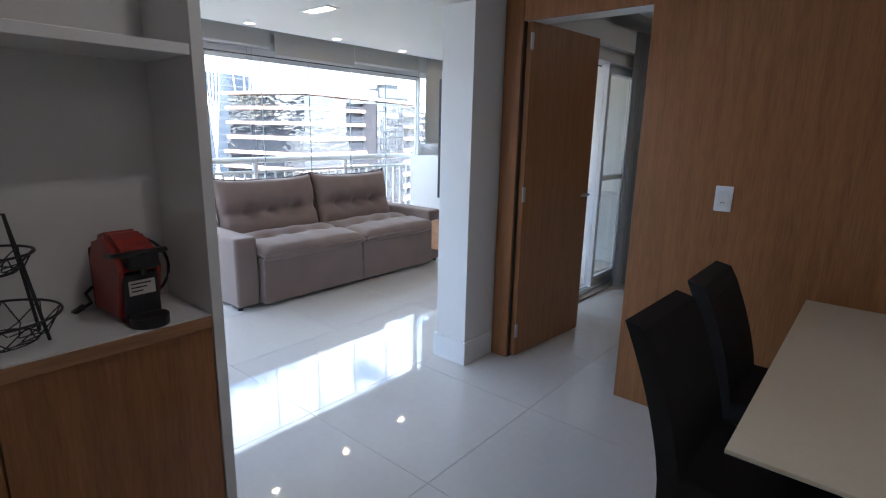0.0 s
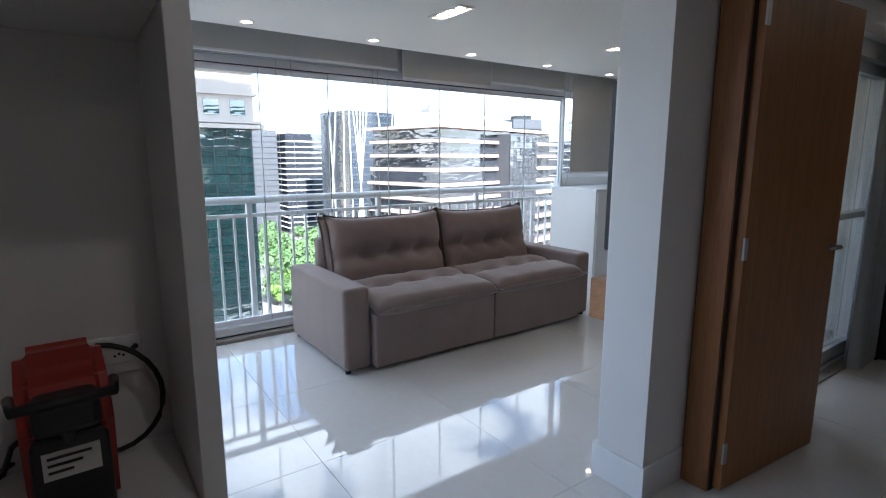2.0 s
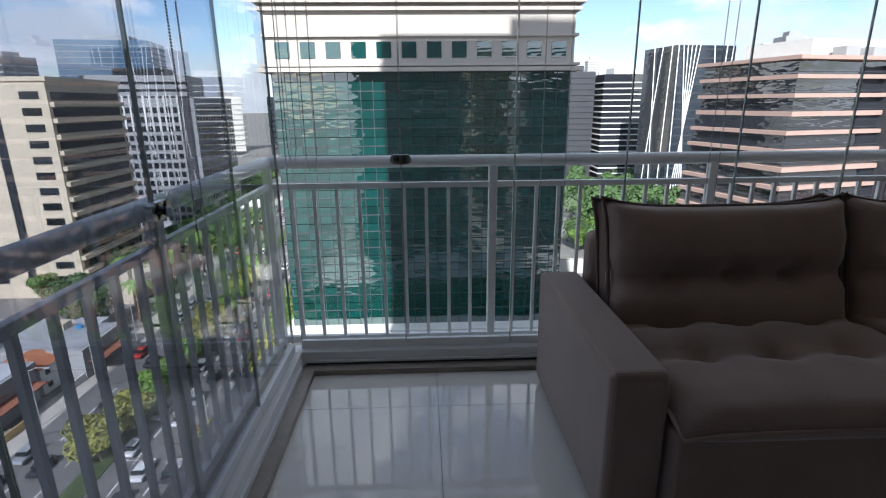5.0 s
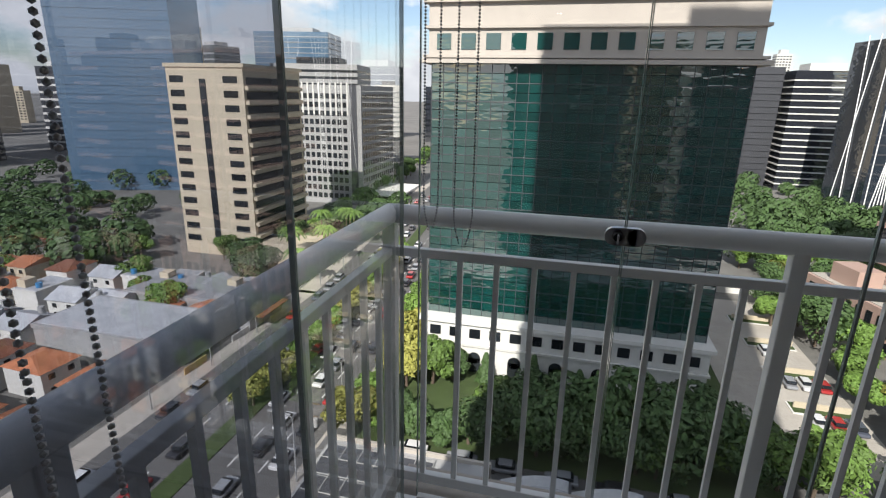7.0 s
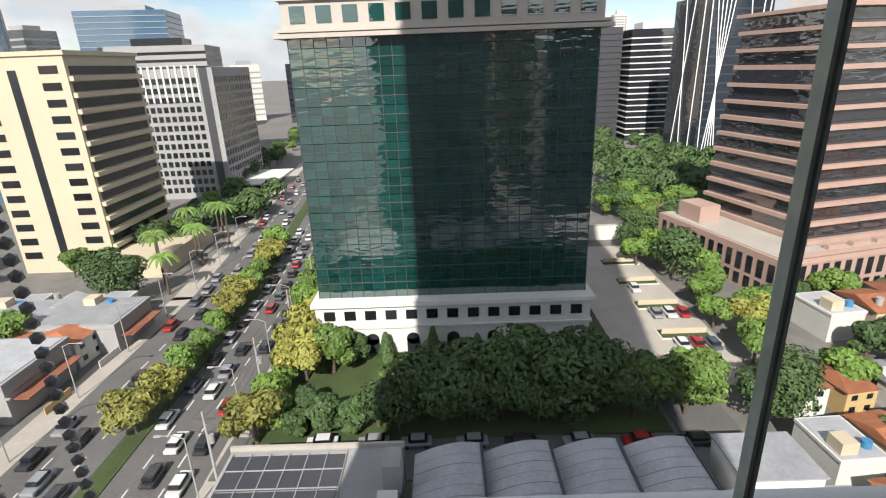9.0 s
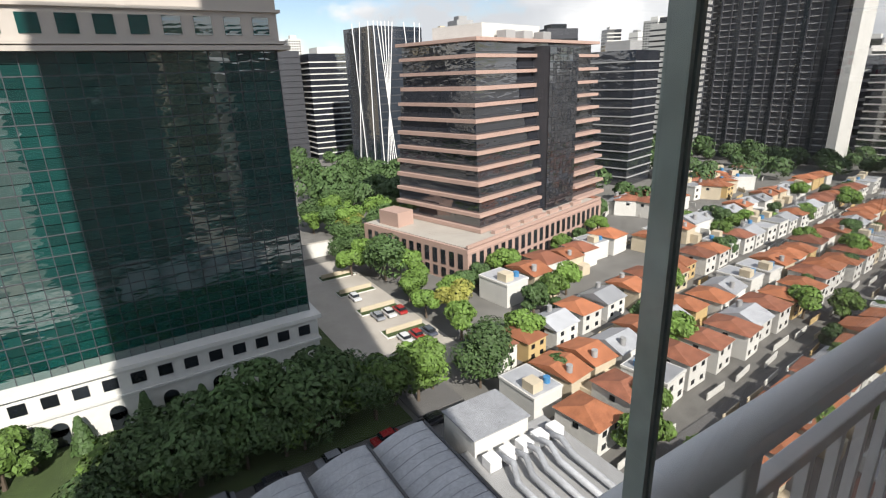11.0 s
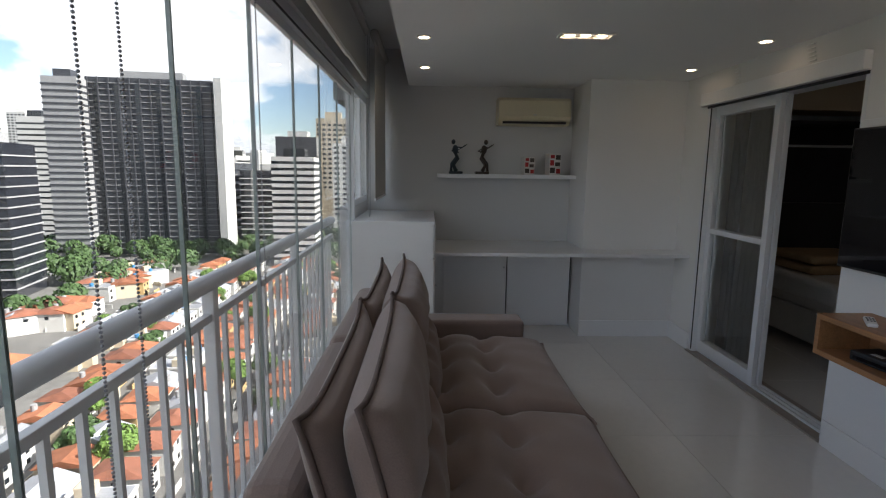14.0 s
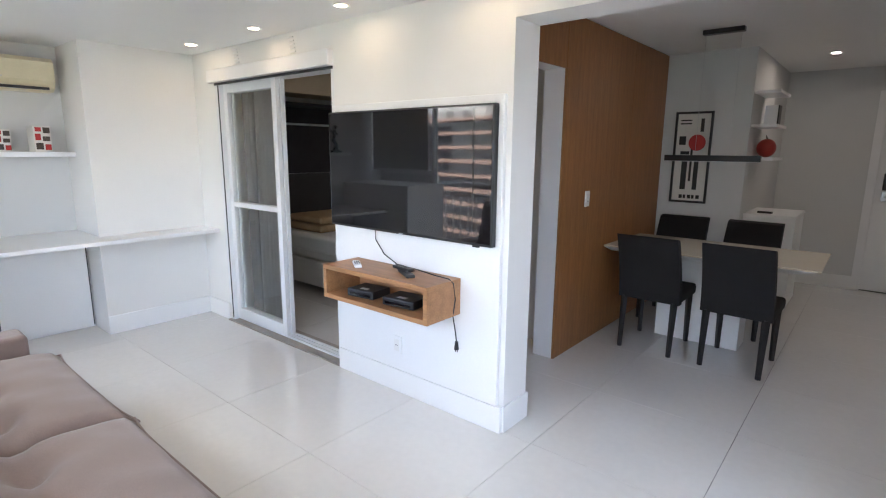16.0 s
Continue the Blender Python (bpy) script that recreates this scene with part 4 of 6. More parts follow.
part("base", B(2.1, 3.86, -2.6, -1.0, 0.08, 0.36, bevel=0.02), M_LINEN, bed)
part("mattress", B(2.1, 3.86, -2.6, -1.0, 0.36, 0.62, bevel=0.06, seg=4), M_LINEN, bed)
part("sheet", B(2.6, 3.84, -2.62, -0.985, 0.44, 0.635, bevel=0.05, seg=4), M_PAPER, bed, "white sheet")
for x in (2.2, 3.78):
    for y in (-1.1, -2.5):
        part("foot", R((x, y, 0), (x, y, 0.09), 0.03), M_BLACK, bed)
part("headboard", B(3.87, 3.96, -2.7, -0.95, 0.0, 1.22, bevel=0.015), M_BLACK, bed, "black headboard")
blk = thing("folded_blanket", "ochre blankets folded in a stack on the bed", "blanket")
for i in range(2):
    part("layer", B(3.0 + 0.02 * i, 3.62 - 0.015 * i, -1.75, -1.08 - 0.02 * i, 0.636 + 0.085 * i, 0.716 + 0.085 * i, bevel=0.035, seg=4), M_BLANKET, blk)
t = thing("wardrobe", "dark brown wall unit with steel rail over the headboard", "wardrobe")
part("back", B(3.96, 3.998, -2.7, -0.75, 1.22, 1.98), M_CURT, t)
part("side", B(3.62, 3.96, -0.78, -0.75, 1.22, 1.98, bevel=0.002), M_CURT, t)
part("top", B(3.62, 3.998, -2.7, -0.75, 1.98, 2.01, bevel=0.002), M_CURT, t)
part("rail", R((3.75, -2.68, 1.78), (3.75, -0.78, 1.78), 0.012), M_STEEL, t, smooth=True)
structure("bedroom_soffit", B(3.55, 3.998, -3.29, -0.4, 2.1, 2.449), M_BEIGEP, "beige painted soffit in the bedroom", "soffit")

# ---- floor tiles ----
TX, TY, TS = -0.985, 0.0, 0.808
tile_meshes = {}
for i in range(-4, 7):
    for j in range(-7, 4):
        x0, x1 = max(-3.4, TX + i * TS), min(4.0, TX + (i + 1) * TS)
        y0, y1 = max(-5.1, TY + j * TS), min(GY - 0.12, TY + (j + 1) * TS)
        if x1 - x0 < 0.02 or y1 - y0 < 0.02 or (x1 <= GX + 0.05 and y0 >= -0.2):
            continue
        if y0 > -0.3:
            x0 = max(x0, GX + 0.12)
            if x1 - x0 < 0.02:
                continue
        key = (round(x1 - x0, 3), round(y1 - y0, 3))
        if key not in tile_meshes:
            tile_meshes[key] = mesh_of("tile", B(0.0012, key[0] - 0.0012, 0.0012, key[1] - 0.0012, -0.012, 0.0), M_TILE)
        o = new("tile", tile_meshes[key])
        o.parent, o.location = floor, (x0, y0, 0)

# ---- outside: materials ----
GZ = -46.0
M_GROUND = material("city_ground", (0.15, 0.145, 0.135), 0.95, vary=0.3, scale=0.03, grain=0.4, bump=0)
M_ASPH = material("asphalt", (0.115, 0.112, 0.11), 0.9, vary=0.2, scale=0.15, grain=2.0, bump=0)
M_PAVE = material("pavement_concrete", (0.38, 0.35, 0.31), 0.9, vary=0.15, scale=0.2, grain=1.5, bump=0)
M_MARK = material("road_paint", (0.6, 0.6, 0.58), 0.8, vary=0.2)
M_GRASS = material("grass", (0.045, 0.07, 0.02), 0.95, vary=0.4, scale=0.3, grain=3, bump=0)
M_CREAM = material("cream_render", (0.5, 0.43, 0.32), 0.85, vary=0.08, scale=0.12, grain=1.2, bump=0)
M_BEIGE = material("beige_precast", (0.42, 0.38, 0.34), 0.8, vary=0.08, scale=0.12, grain=1.2, bump=0)
M_WHITEB = material("white_render", (0.6, 0.59, 0.56), 0.85, vary=0.1, scale=0.15, grain=1.2, bump=0, each=0.08)
M_GREYB = material("grey_concrete", (0.3, 0.3, 0.3), 0.85, vary=0.12, scale=0.12, grain=1.0, bump=0, each=0.1)
M_DARKB = material("dark_cladding", (0.045, 0.047, 0.055), 0.5, vary=0.15, scale=0.2, grain=1.0, bump=0)
M_PINK = material("pink_granite", (0.4, 0.275, 0.23), 0.6, vary=0.1, scale=0.3, grain=2.0, bump=0)
M_ROOFR = material("orange_roof_tiles", (0.31, 0.115, 0.055), 0.9, vary=0.4, scale=0.5, grain=4.0, bump=0, each=0.25)
M_ROOFB = material("brown_roof_tiles", (0.22, 0.085, 0.05), 0.9, vary=0.4, scale=0.5, grain=4.0, bump=0, each=0.25)
M_ROOFG = material("grey_sheet_roof", (0.33, 0.34, 0.36), 0.55, vary=0.25, scale=0.4, grain=3.0, bump=0, each=0.25)
M_BARK = material("bark", (0.1, 0.075, 0.055), 0.95, vary=0.3)
M_HOLE = material("dark_window", (0.015, 0.018, 0.022), 0.12, vary=0.2, scale=0.5, grain=2, bump=0, each=0.4)


def leaf_material(name, colour):
    m = bpy.data.materials.new(name)
    m.use_nodes = True
    n, l = m.node_tree.nodes, m.node_tree.links
    b = n["Principled BSDF"]
    g = n.new("ShaderNodeNewGeometry")
    o = n.new("ShaderNodeObjectInfo")
    ad = n.new("ShaderNodeMath")
    ad.operation = 'ADD'
    l.new(g.outputs["Random Per Island"], ad.inputs[0])
    l.new(o.outputs["Random"], ad.inputs[1])
    r = n.new("ShaderNodeMapRange")
    r.inputs[2].default_value = 2.0
    r.inputs[3].default_value, r.inputs[4].default_value = 0.45, 1.6
    l.new(ad.outputs[0], r.inputs[0])
    h = n.new("ShaderNodeHueSaturation")
    h.inputs["Color"].default_value = (*colour, 1)
    l.new(r.outputs[0], h.inputs["Value"])
    l.new(h.outputs[0], b.inputs["Base Color"])
    b.inputs["Roughness"].default_value = 0.7
    return m


M_LEAF = leaf_material("broad_leaves", (0.1, 0.175, 0.03))
M_LEAFY = leaf_material("yellow_green_leaves", (0.2, 0.2, 0.04))
M_LEAFD = leaf_material("dark_leaves", (0.05, 0.095, 0.026))


def curtain_glass(name, colour, ior=1.9, wave=0.28, each=(0.75, 1.3)):
    m = bpy.data.materials.new(name)
    m.use_nodes = True
    n, l = m.node_tree.nodes, m.node_tree.links
    b = n["Principled BSDF"]
    g = n.new("ShaderNodeNewGeometry")
    r = n.new("ShaderNodeMapRange")
    r.inputs[3].default_value, r.inputs[4].default_value = each
    l.new(g.outputs["Random Per Island"], r.inputs[0])
    h = n.new("ShaderNodeHueSaturation")
    h.inputs["Color"].default_value = (*colour, 1)
    l.new(r.outputs[0], h.inputs["Value"])
    l.new(h.outputs[0], b.inputs["Base Color"])
    b.inputs["Roughness"].default_value = 0.03
    b.inputs["IOR"].default_value = ior
    co = n.new("ShaderNodeTexCoord")
    no = n.new("ShaderNodeTexNoise")
    no.inputs["Scale"].default_value = 0.35
    no.inputs["Detail"].default_value = 2
    mp = n.new("ShaderNodeMapping")
    mp.inputs["Scale"].default_value = (0.55, 0.55, 1.9)
    l.new(co.outputs["Object"], mp.inputs["Vector"])
    l.new(mp.outputs[0], no.inputs["Vector"])
    bp = n.new("ShaderNodeBump")
    bp.inputs["Strength"].default_value = wave
    bp.inputs["Distance"].default_value = 0.35
    l.new(no.outputs[0], bp.inputs["Height"])
    l.new(bp.outputs[0], b.inputs["Normal"])
    return m


M_GREENGL = curtain_glass("green_curtain_glass", (0.005, 0.045, 0.041), 2.5, 0.24, (0.7, 1.25))
M_DARKGL = curtain_glass("dark_curtain_glass", (0.02, 0.022, 0.028), 2.4)
M_SMOKEGL = curtain_glass("smoked_curtain_glass", (0.02, 0.026, 0.036), 1.7, 0.15)
M_BLUEGL = curtain_glass("blue_curtain_glass", (0.06, 0.11, 0.17), 2.0)

# ---- outside: ground, roads ----
structure("ground", B(-3000, 3000, -3000, 3000, GZ - 0.6, GZ), M_GROUND, "grey city ground reaching the horizon", "ground")


def strip(name, pts, w, z, mat, label, category):
    """A flat band along a line on the ground, 4 cm thick."""
    bm = bmesh.new()
    for (x0, y0), (x1, y1) in zip(pts, pts[1:]):
        L = math.hypot(x1 - x0, y1 - y0)
        nx, ny = -(y1 - y0) / L * w / 2, (x1 - x0) / L * w / 2
        q = [(x0 + nx, y0 + ny), (x1 + nx, y1 + ny), (x1 - nx, y1 - ny), (x0 - nx, y0 - ny)]
        lo = [bm.verts.new((*p, GZ)) for p in q]
        hi = [bm.verts.new((*p, GZ + z)) for p in q]
        for k in range(4):
            bm.faces.new((lo[k], lo[(k + 1) % 4], hi[(k + 1) % 4], hi[k]))
        bm.faces.new(hi)
    return structure(name, bm, mat, label, category)


AV = [(-46, -40), (-46, 110), (-60, 260), (-90, 600)]
strip("pavement_avenue", AV, 36, 0.12, M_PAVE, "pale concrete pavement along the avenue", "pavement")
strip("road_avenue", AV, 27, 0.16, M_ASPH, "grey asphalt avenue with traffic", "road")
strip("road_side", [(-32, 57.5), (42, 55), (60, 48)], 8, 0.17, M_ASPH, "shaded side street before the tower", "road")
strip("road_back", [(33, 60), (31, 150), (60, 330)], 8, 0.18, M_ASPH, "side street beside the tower", "road")
strip("road_houses", [(42, 72), (125, 79), (240, 95)], 6, 0.19, M_ASPH, "narrow residential street", "road")
strip("road_low", [(48, 33), (130, 36), (240, 48)], 6, 0.2, M_ASPH, "narrow residential street", "road")
structure("plaza", B(-29, 28, 60, 140, GZ, GZ + 0.22), M_GRASS, "green plot round the glass tower", "lawn")
structure("forecourt", B(27, 46, 70, 134, GZ, GZ + 0.24), M_PAVE, "paved drive and car park beside the tower", "pavement")
cp = thing("car_park_wall", "low white garden wall at the end of the car park", "wall", pose(35, 140, GZ))
part("wall", B(0, 13, 0, 0.4, 0, 4.2), M_WHITEB, cp)
part("coping", B(-0.1, 13.1, -0.1, 0.5, 4.2, 4.4), M_PAVE, cp)
for y in (84, 96, 108, 120):
    t = thing("planting_bed", "kerbed grass bed between the parking bays", "planting bed", pose(36, y, GZ + 0.24), "car park beds")
    part("kerb", B(0, 9, 0, 3.4, 0, 0.18), M_WHITEB, t)
    part("grass", B(0.25, 8.75, 0.25, 3.15, 0.18, 0.3), M_GRASS, t)
    part("low_wall", B(0.5, 8.5, 1.5, 1.8, 0.3, 1.3), M_CREAM, t)
bm = bmesh.new()
for off in (-9, -4.5, 4.5, 9):
    for k in range(45):
        y = 20 + k * 6
        x = -46 + off if y < 110 else -46 - (y - 110) * 14 / 150 + off
        box(bm, x - 0.1, x + 0.1, y, y + 2.5, GZ + 0.16, GZ + 0.175)
tagged(part("lane_mark", bm, M_MARK), "white dashed lane lines on the avenue", "road marking", kind="stuff")
strip("median", [(-46, -40), (-46, 110), (-60, 260)], 3.0, 0.3, M_GRASS, "planted median of the avenue", "median")


# ---- outside: buildings ----
def pane_field(w, h, cols, rows, gap, tilt, rnd, depth=0.0):
    """Panes of a curtain wall in the local xz-plane facing -y, each set a little askew."""
    vs, fs = [], []
    cw, rh = w / cols, h / rows
    for i in range(cols):
        for j in range(rows):
            a, b = rnd.uniform(-tilt, tilt), rnd.uniform(-tilt, tilt)
            x0, x1, z0, z1 = -w / 2 + i * cw + gap, -w / 2 + (i + 1) * cw - gap, j * rh + gap, (j + 1) * rh - gap
            k = len(vs)
            for x, z, sx, sz in ((x0, z0, -1, -1), (x1, z0, 1, -1), (x1, z1, 1, 1), (x0, z1, -1, 1)):
                vs.append((x, -0.06 + a * sx + b * sz, z))
            fs.append((k, k + 1, k + 2, k + 3))
    me = bpy.data.meshes.new("panes")
    me.from_pydata(vs, [], fs)
    return me


def panes_on(parent, w, h, cols, rows, gap, tilt, mat, at, rnd, label="reflecting glass panes"):
    me = pane_field(w, h, cols, rows, gap, tilt, rnd)
    me.materials.append(mat)
    o = new("panes", me)
    o.parent, o.matrix_basis = parent, at
    o["kind"], o["label"] = "stuff", label
    return o


rnd = random.Random(7)
# the green glass tower
tw = thing("glass_tower", "green glass office tower with pale stone crown and base", "tower", pose(-1, 84.8, GZ))
W, D = 46.0, 40.0
part("core", B(-W / 2 + 0.2, W / 2 - 0.2, 0.2, D, 10, 52), M_DARKB, tw, "dark structure behind the glass")
panes_on(tw, W, 42, 24, 30, 0.05, 0.006, M_GREENGL, pose(0, 0, 10), rnd)
panes_on(tw, D, 42, 20, 30, 0.05, 0.012, M_GREENGL, pose(-W / 2 + 0.15, D / 2, 10, 0, 0, -90), rnd)
panes_on(tw, D, 42, 20, 30, 0.05, 0.012, M_GREENGL, pose(W / 2 - 0.15, D / 2, 10, 0, 0, 90), rnd)
mul = mesh_of("mullion", B(-0.05, 0.05, -0.14, 0.0, 0, 42), M_DARKB)
for i in range(25):
    o = new("mullion", mul)
    o.parent, o.location = tw, (-W / 2 + i * W / 24, 0, 10)
tr = mesh_of("transom", B(-W / 2, W / 2, -0.12, 0.0, -0.07, 0.07), M_DARKB)
for j in range(0, 31, 2):
    o = new("transom", tr)
    o.parent, o.location = tw, (0, 0, 10 + j * 1.4)
part("base", B(-W / 2 - 0.5, W / 2 + 0.5, -2.2, D, 0, 9.6), M_WHITEB, tw, "pale stone base storey")
for z, h, e in ((5.2, 0.4, 0.35), (9.4, 0.7, 0.6)):
    part("base_cornice", B(-W / 2 - 0.5 - e, W / 2 + 0.5 + e, -2.2 - e, D, z, z + h), M_WHITEB, tw)
bw = mesh_of("base_window", B(-0.95, 0.95, -0.12, 0.1, 0, 1.7), M_HOLE)
for i in range(13):
    o = new("base_window", bw)
    o.parent, o.location = tw, (-W / 2 + 1.9 + i * (W - 3.8) / 12, -2.2, 6.8)
for i in range(5):
    x = -14 + i * 7.0
    bm = B(x - 1.1, x + 1.1, -2.32, -2.1, 0.3, 3.0)
    rod(bm, (x, -2.32, 3.0), (x, -2.1, 3.0), 1.1, seg=20)
    part("arch_opening", bm, M_HOLE, tw, "dark arched opening")
part("crown", B(-W / 2 - 0.4, W / 2 + 0.4, -0.5, D, 52, 63), M_BEIGE, tw, "pale stone crown")
for z, h, e in ((52.0, 0.6, 1.2), (52.8, 0.4, 0.8), (57.0, 0.4, 0.5), (60.6, 0.5, 0.7), (61.6, 0.6, 1.2), (62.6, 0.6, 1.7)):
    part("cornice", B(-W / 2 - 0.4 - e, W / 2 + 0.4 + e, -0.5 - e, D, z, z + h), M_BEIGE, tw)
cwm = mesh_of("crown_window", B(-1.1, 1.1, -0.12, 0.1, 0, 2.3), M_GREENGL)
for i in range(12):
    o = new("crown_window", cwm)
    o.parent, o.location = tw, (-W / 2 + 2.0 + i * (W - 4) / 11, -0.5, 54.0)

# the brown stepped building on its podium
br = thing("brown_office_building", "pink granite and dark glass office building stepping over a podium", "office building", pose(63.7, 96.7, GZ, 0, 0, 13.5) @ Matrix.Diagonal((1.115, 1.115, 1, 1)))
part("podium", B(0, 57, 0, 35, 0, 9.0), M_PINK, br, "pink granite podium")
part("podium_roof", B(0.6, 56.4, 0.6, 34.4, 9.0, 9.2), M_PAVE, br)
pw = mesh_of("podium_window", B(-0.65, 0.65, -0.12, 0.1, 0, 1.0), M_HOLE)
for i in range(22):
    for z, h in ((0.6, 2.4), (3.9, 3.7)):
        o = new("podium_window", pw)
        o.parent, o.location, o.scale = br, (2 + i * 2.52, 0, z), (1, 1, h)
for i in range(13):
    for z, h in ((0.6, 2.4), (3.9, 3.7)):
        o = new("podium_window", pw)
        o.parent, o.location, o.scale, o.rotation_euler = br, (0, 2 + i * 2.55, z), (1, 1, h), (0, 0, radians(-90))
part("podium_band", B(-0.15, 57.1, -0.15, 0.0, 7.9, 8.3), M_PINK, br)
part("podium_parapet", B(0.2, 56.8, 0.1, 0.5, 9.2, 10.0), M_PINK, br)
part("roof_hut", B(2, 7, 24, 31, 9.2, 13.2), M_PINK, br)
for i in range(7):
    part("planter", B(12 + i * 5.6, 16 + i * 5.6, 2.2, 3.4, 9.2, 10.1), M_PINK, br)
for k in range(12):
    z0 = 9.2 + k * 3.85
    bx0, bx1 = 14 - (0.35 * (11 - k) if k < 9 else 0), 66
    by0 = 9 - 0.45 * max(0, 9 - k)
    part("storey", B(bx0 + 1.1, bx1 - 1, by0 + 1.1, 34, z0, z0 + 3.85), M_DARKGL, br, "dark glass storey")
    part("band", B(bx0, 38 - 0.9 * (11 - k) * 0.3, by0, 34, z0 + 0.1, z0 + 0.95 if k % 3 else z0 + 1.1), M_PINK, br, "pink granite band")
    part("band", B(50, bx1, by0 - 1.0, 34, z0 + 0.1, z0 + 0.95), M_PINK, br, "pink granite band")
    part("window_rail", B(bx0 + 0.5, 37, by0 + 0.6, by0 + 0.66, z0 + 1.5, z0 + 1.6), M_DARKB, br)
panes_on(br, 13.5, 44.5, 9, 24, 0.06, 0.02, M_DARKGL, pose(43.5, 5.2, 9.6), rnd)
part("glass_prism", B(37, 50, 5.3, 30, 9.2, 54.4), M_DARKB, br)
part("roof_slab", B(13, 66, 8, 34, 55.4, 56.2), M_PINK, br)
part("plant_room", B(22, 45, 14, 30, 56.2, 60.2), M_WHITEB, br)
for x in (26, 33, 41):
    part("roof_unit", B(x, x + 3.5, 10, 13, 56.2, 58.4, bevel=0.2), M_GREYB, br)


def window_object(name, me, parent, loc, turn=0):
    o = new(name, me)
    o.parent, o.location, o.rotation_euler = parent, loc, (0, 0, radians(turn))
    return o


# the cream office slab beside the avenue
cr = thing("cream_office_building", "cream office building with dark recessed windows and banded side", "office building", pose(-112, 129, GZ))
part("body", B(0, 24, 0, 30, 0, 53), M_CREAM, cr)
part("parapet", B(-0.4, 24.6, -0.4, 30.4, 53, 54), M_CREAM, cr)
cw = mesh_of("window", B(-2.2, 2.2, -0.12, 0.1, 0, 1.75), M_HOLE)
for k in range(13):
    for x in (3.2, 20.0):
        window_object("window", cw, cr, (x, 0, 4 + k * 3.75))
part("window_strip", B(10.4, 12.4, -0.14, 0.1, 4, 50), M_HOLE, cr, "dark vertical window strip")
sw = mesh_of("window_band", B(-13.8, 13.8, -0.15, 0.1, 0, 2.0), M_HOLE)
sb = mesh_of("sill_band", B(-14.6, 14.6, -1.1, 0.0, 0, 1.1), M_CREAM)
for k in range(13):
    window_object("window_band", sw, cr, (24, 15, 3.6 + k * 3.75), 90)
    window_object("sill_band", sb, cr, (24, 15, 2.2 + k * 3.75), 90)
part("entrance_block", B(24, 40, -6, 22, 0, 5), M_CREAM, cr)

# the grey grid building behind it
gr = thing("grey_grid_building", "grey office building with a grid of small square windows", "office building", pose(-118, 209, GZ))
part("body", B(0, 30, 0, 40, 0, 50), M_GREYB, gr)
gw = mesh_of("window", B(-0.85, 0.85, -0.12, 0.1, 0, 2.1), M_HOLE)
for k in range(13):
    for i in range(9):
        window_object("window", gw, gr, (2.2 + i * 2.55, 0, 2.5 + k * 3.5), 0)
    for i in range(14):
        window_object("window", gw, gr, (30, 2 + i * 2.75, 2.5 + k * 3.5), 90)
for i in range(9):
    part("fin", B(3.2 + i * 2.55, 3.9 + i * 2.55, -0.3, 0, 38, 51), M_WHITEB, gr)
part("corner_strip", B(25, 28, -0.2, 0.1, 0, 50), M_DARKB, gr)
part("canopy", B(30, 46, 2, 34, 4.2, 4.8), M_WHITEB, gr)


def band_tower(x, y, w, d, top, turn, body, band, every, label, thick=0.9, proud=0.35, fins=0):
    """A tower with a projecting band at every storey."""
    t = thing("tower_block", label, "tower", pose(x, y, GZ, 0, 0, turn), "far towers")
    h = top - GZ
    part("body", B(-w / 2, w / 2, -d / 2, d / 2, 0, h), body, t)
    me = mesh_of("floor_band", B(-w / 2 - proud, w / 2 + proud, -d / 2 - proud, d / 2 + proud, 0, thick), band)
    for k in range(1, int(h / every)):
        o = new("floor_band", me)
        o.parent, o.location = t, (0, 0, k * every)
    part("roof_house", B(-w * 0.25, w * 0.25, -d * 0.25, d * 0.25, h, h + 4), band, t)
    for i in range(fins):
        px = -w / 2 + (i + 0.5) * w / fins
        part("fin", B(px - 0.5, px + 0.5, -d / 2 - 0.5, -d / 2, 0, h), band, t)
    return t


def grid_tower(x, y, w, d, top, turn, body, label, cols=6, every=3.3):
    """A tower with single windows on the two faces that look this way."""
    t = thing("tower_block", label, "tower", pose(x, y, GZ, 0, 0, turn), "far towers")
    h = top - GZ
    part("body", B(-w / 2, w / 2, -d / 2, d / 2, 0, h), body, t)
    me = mesh_of("window_row", B(-w / cols * 0.32, w / cols * 0.32, -0.12, 0.1, 0, 1.5), M_HOLE)
    n = int(h / every)
    for i in range(cols):
        px = -w / 2 + (i + 0.5) * w / cols
        bm = bmesh.new()
        for k in range(max(1, n - 14), n):
            box(bm, px - w / cols * 0.3, px + w / cols * 0.3, -d / 2 - 0.12, -d / 2 + 0.1, k * every + 1, k * every + 2.5)
        part("window_column", bm, M_HOLE, t)
        py = -d / 2 + (i + 0.5) * d / cols
        bm = bmesh.new()
        for k in range(max(1, n - 14), n):
            box(bm, -w / 2 - 0.12, -w / 2 + 0.1, py - d / cols * 0.3, py + d / cols * 0.3, k * every + 1, k * every + 2.5)
        part("window_column", bm, M_HOLE, t)
    part("roof_house", B(-w * 0.25, w * 0.25, -d * 0.25, d * 0.25, h, h + 5), body, t)
    return t


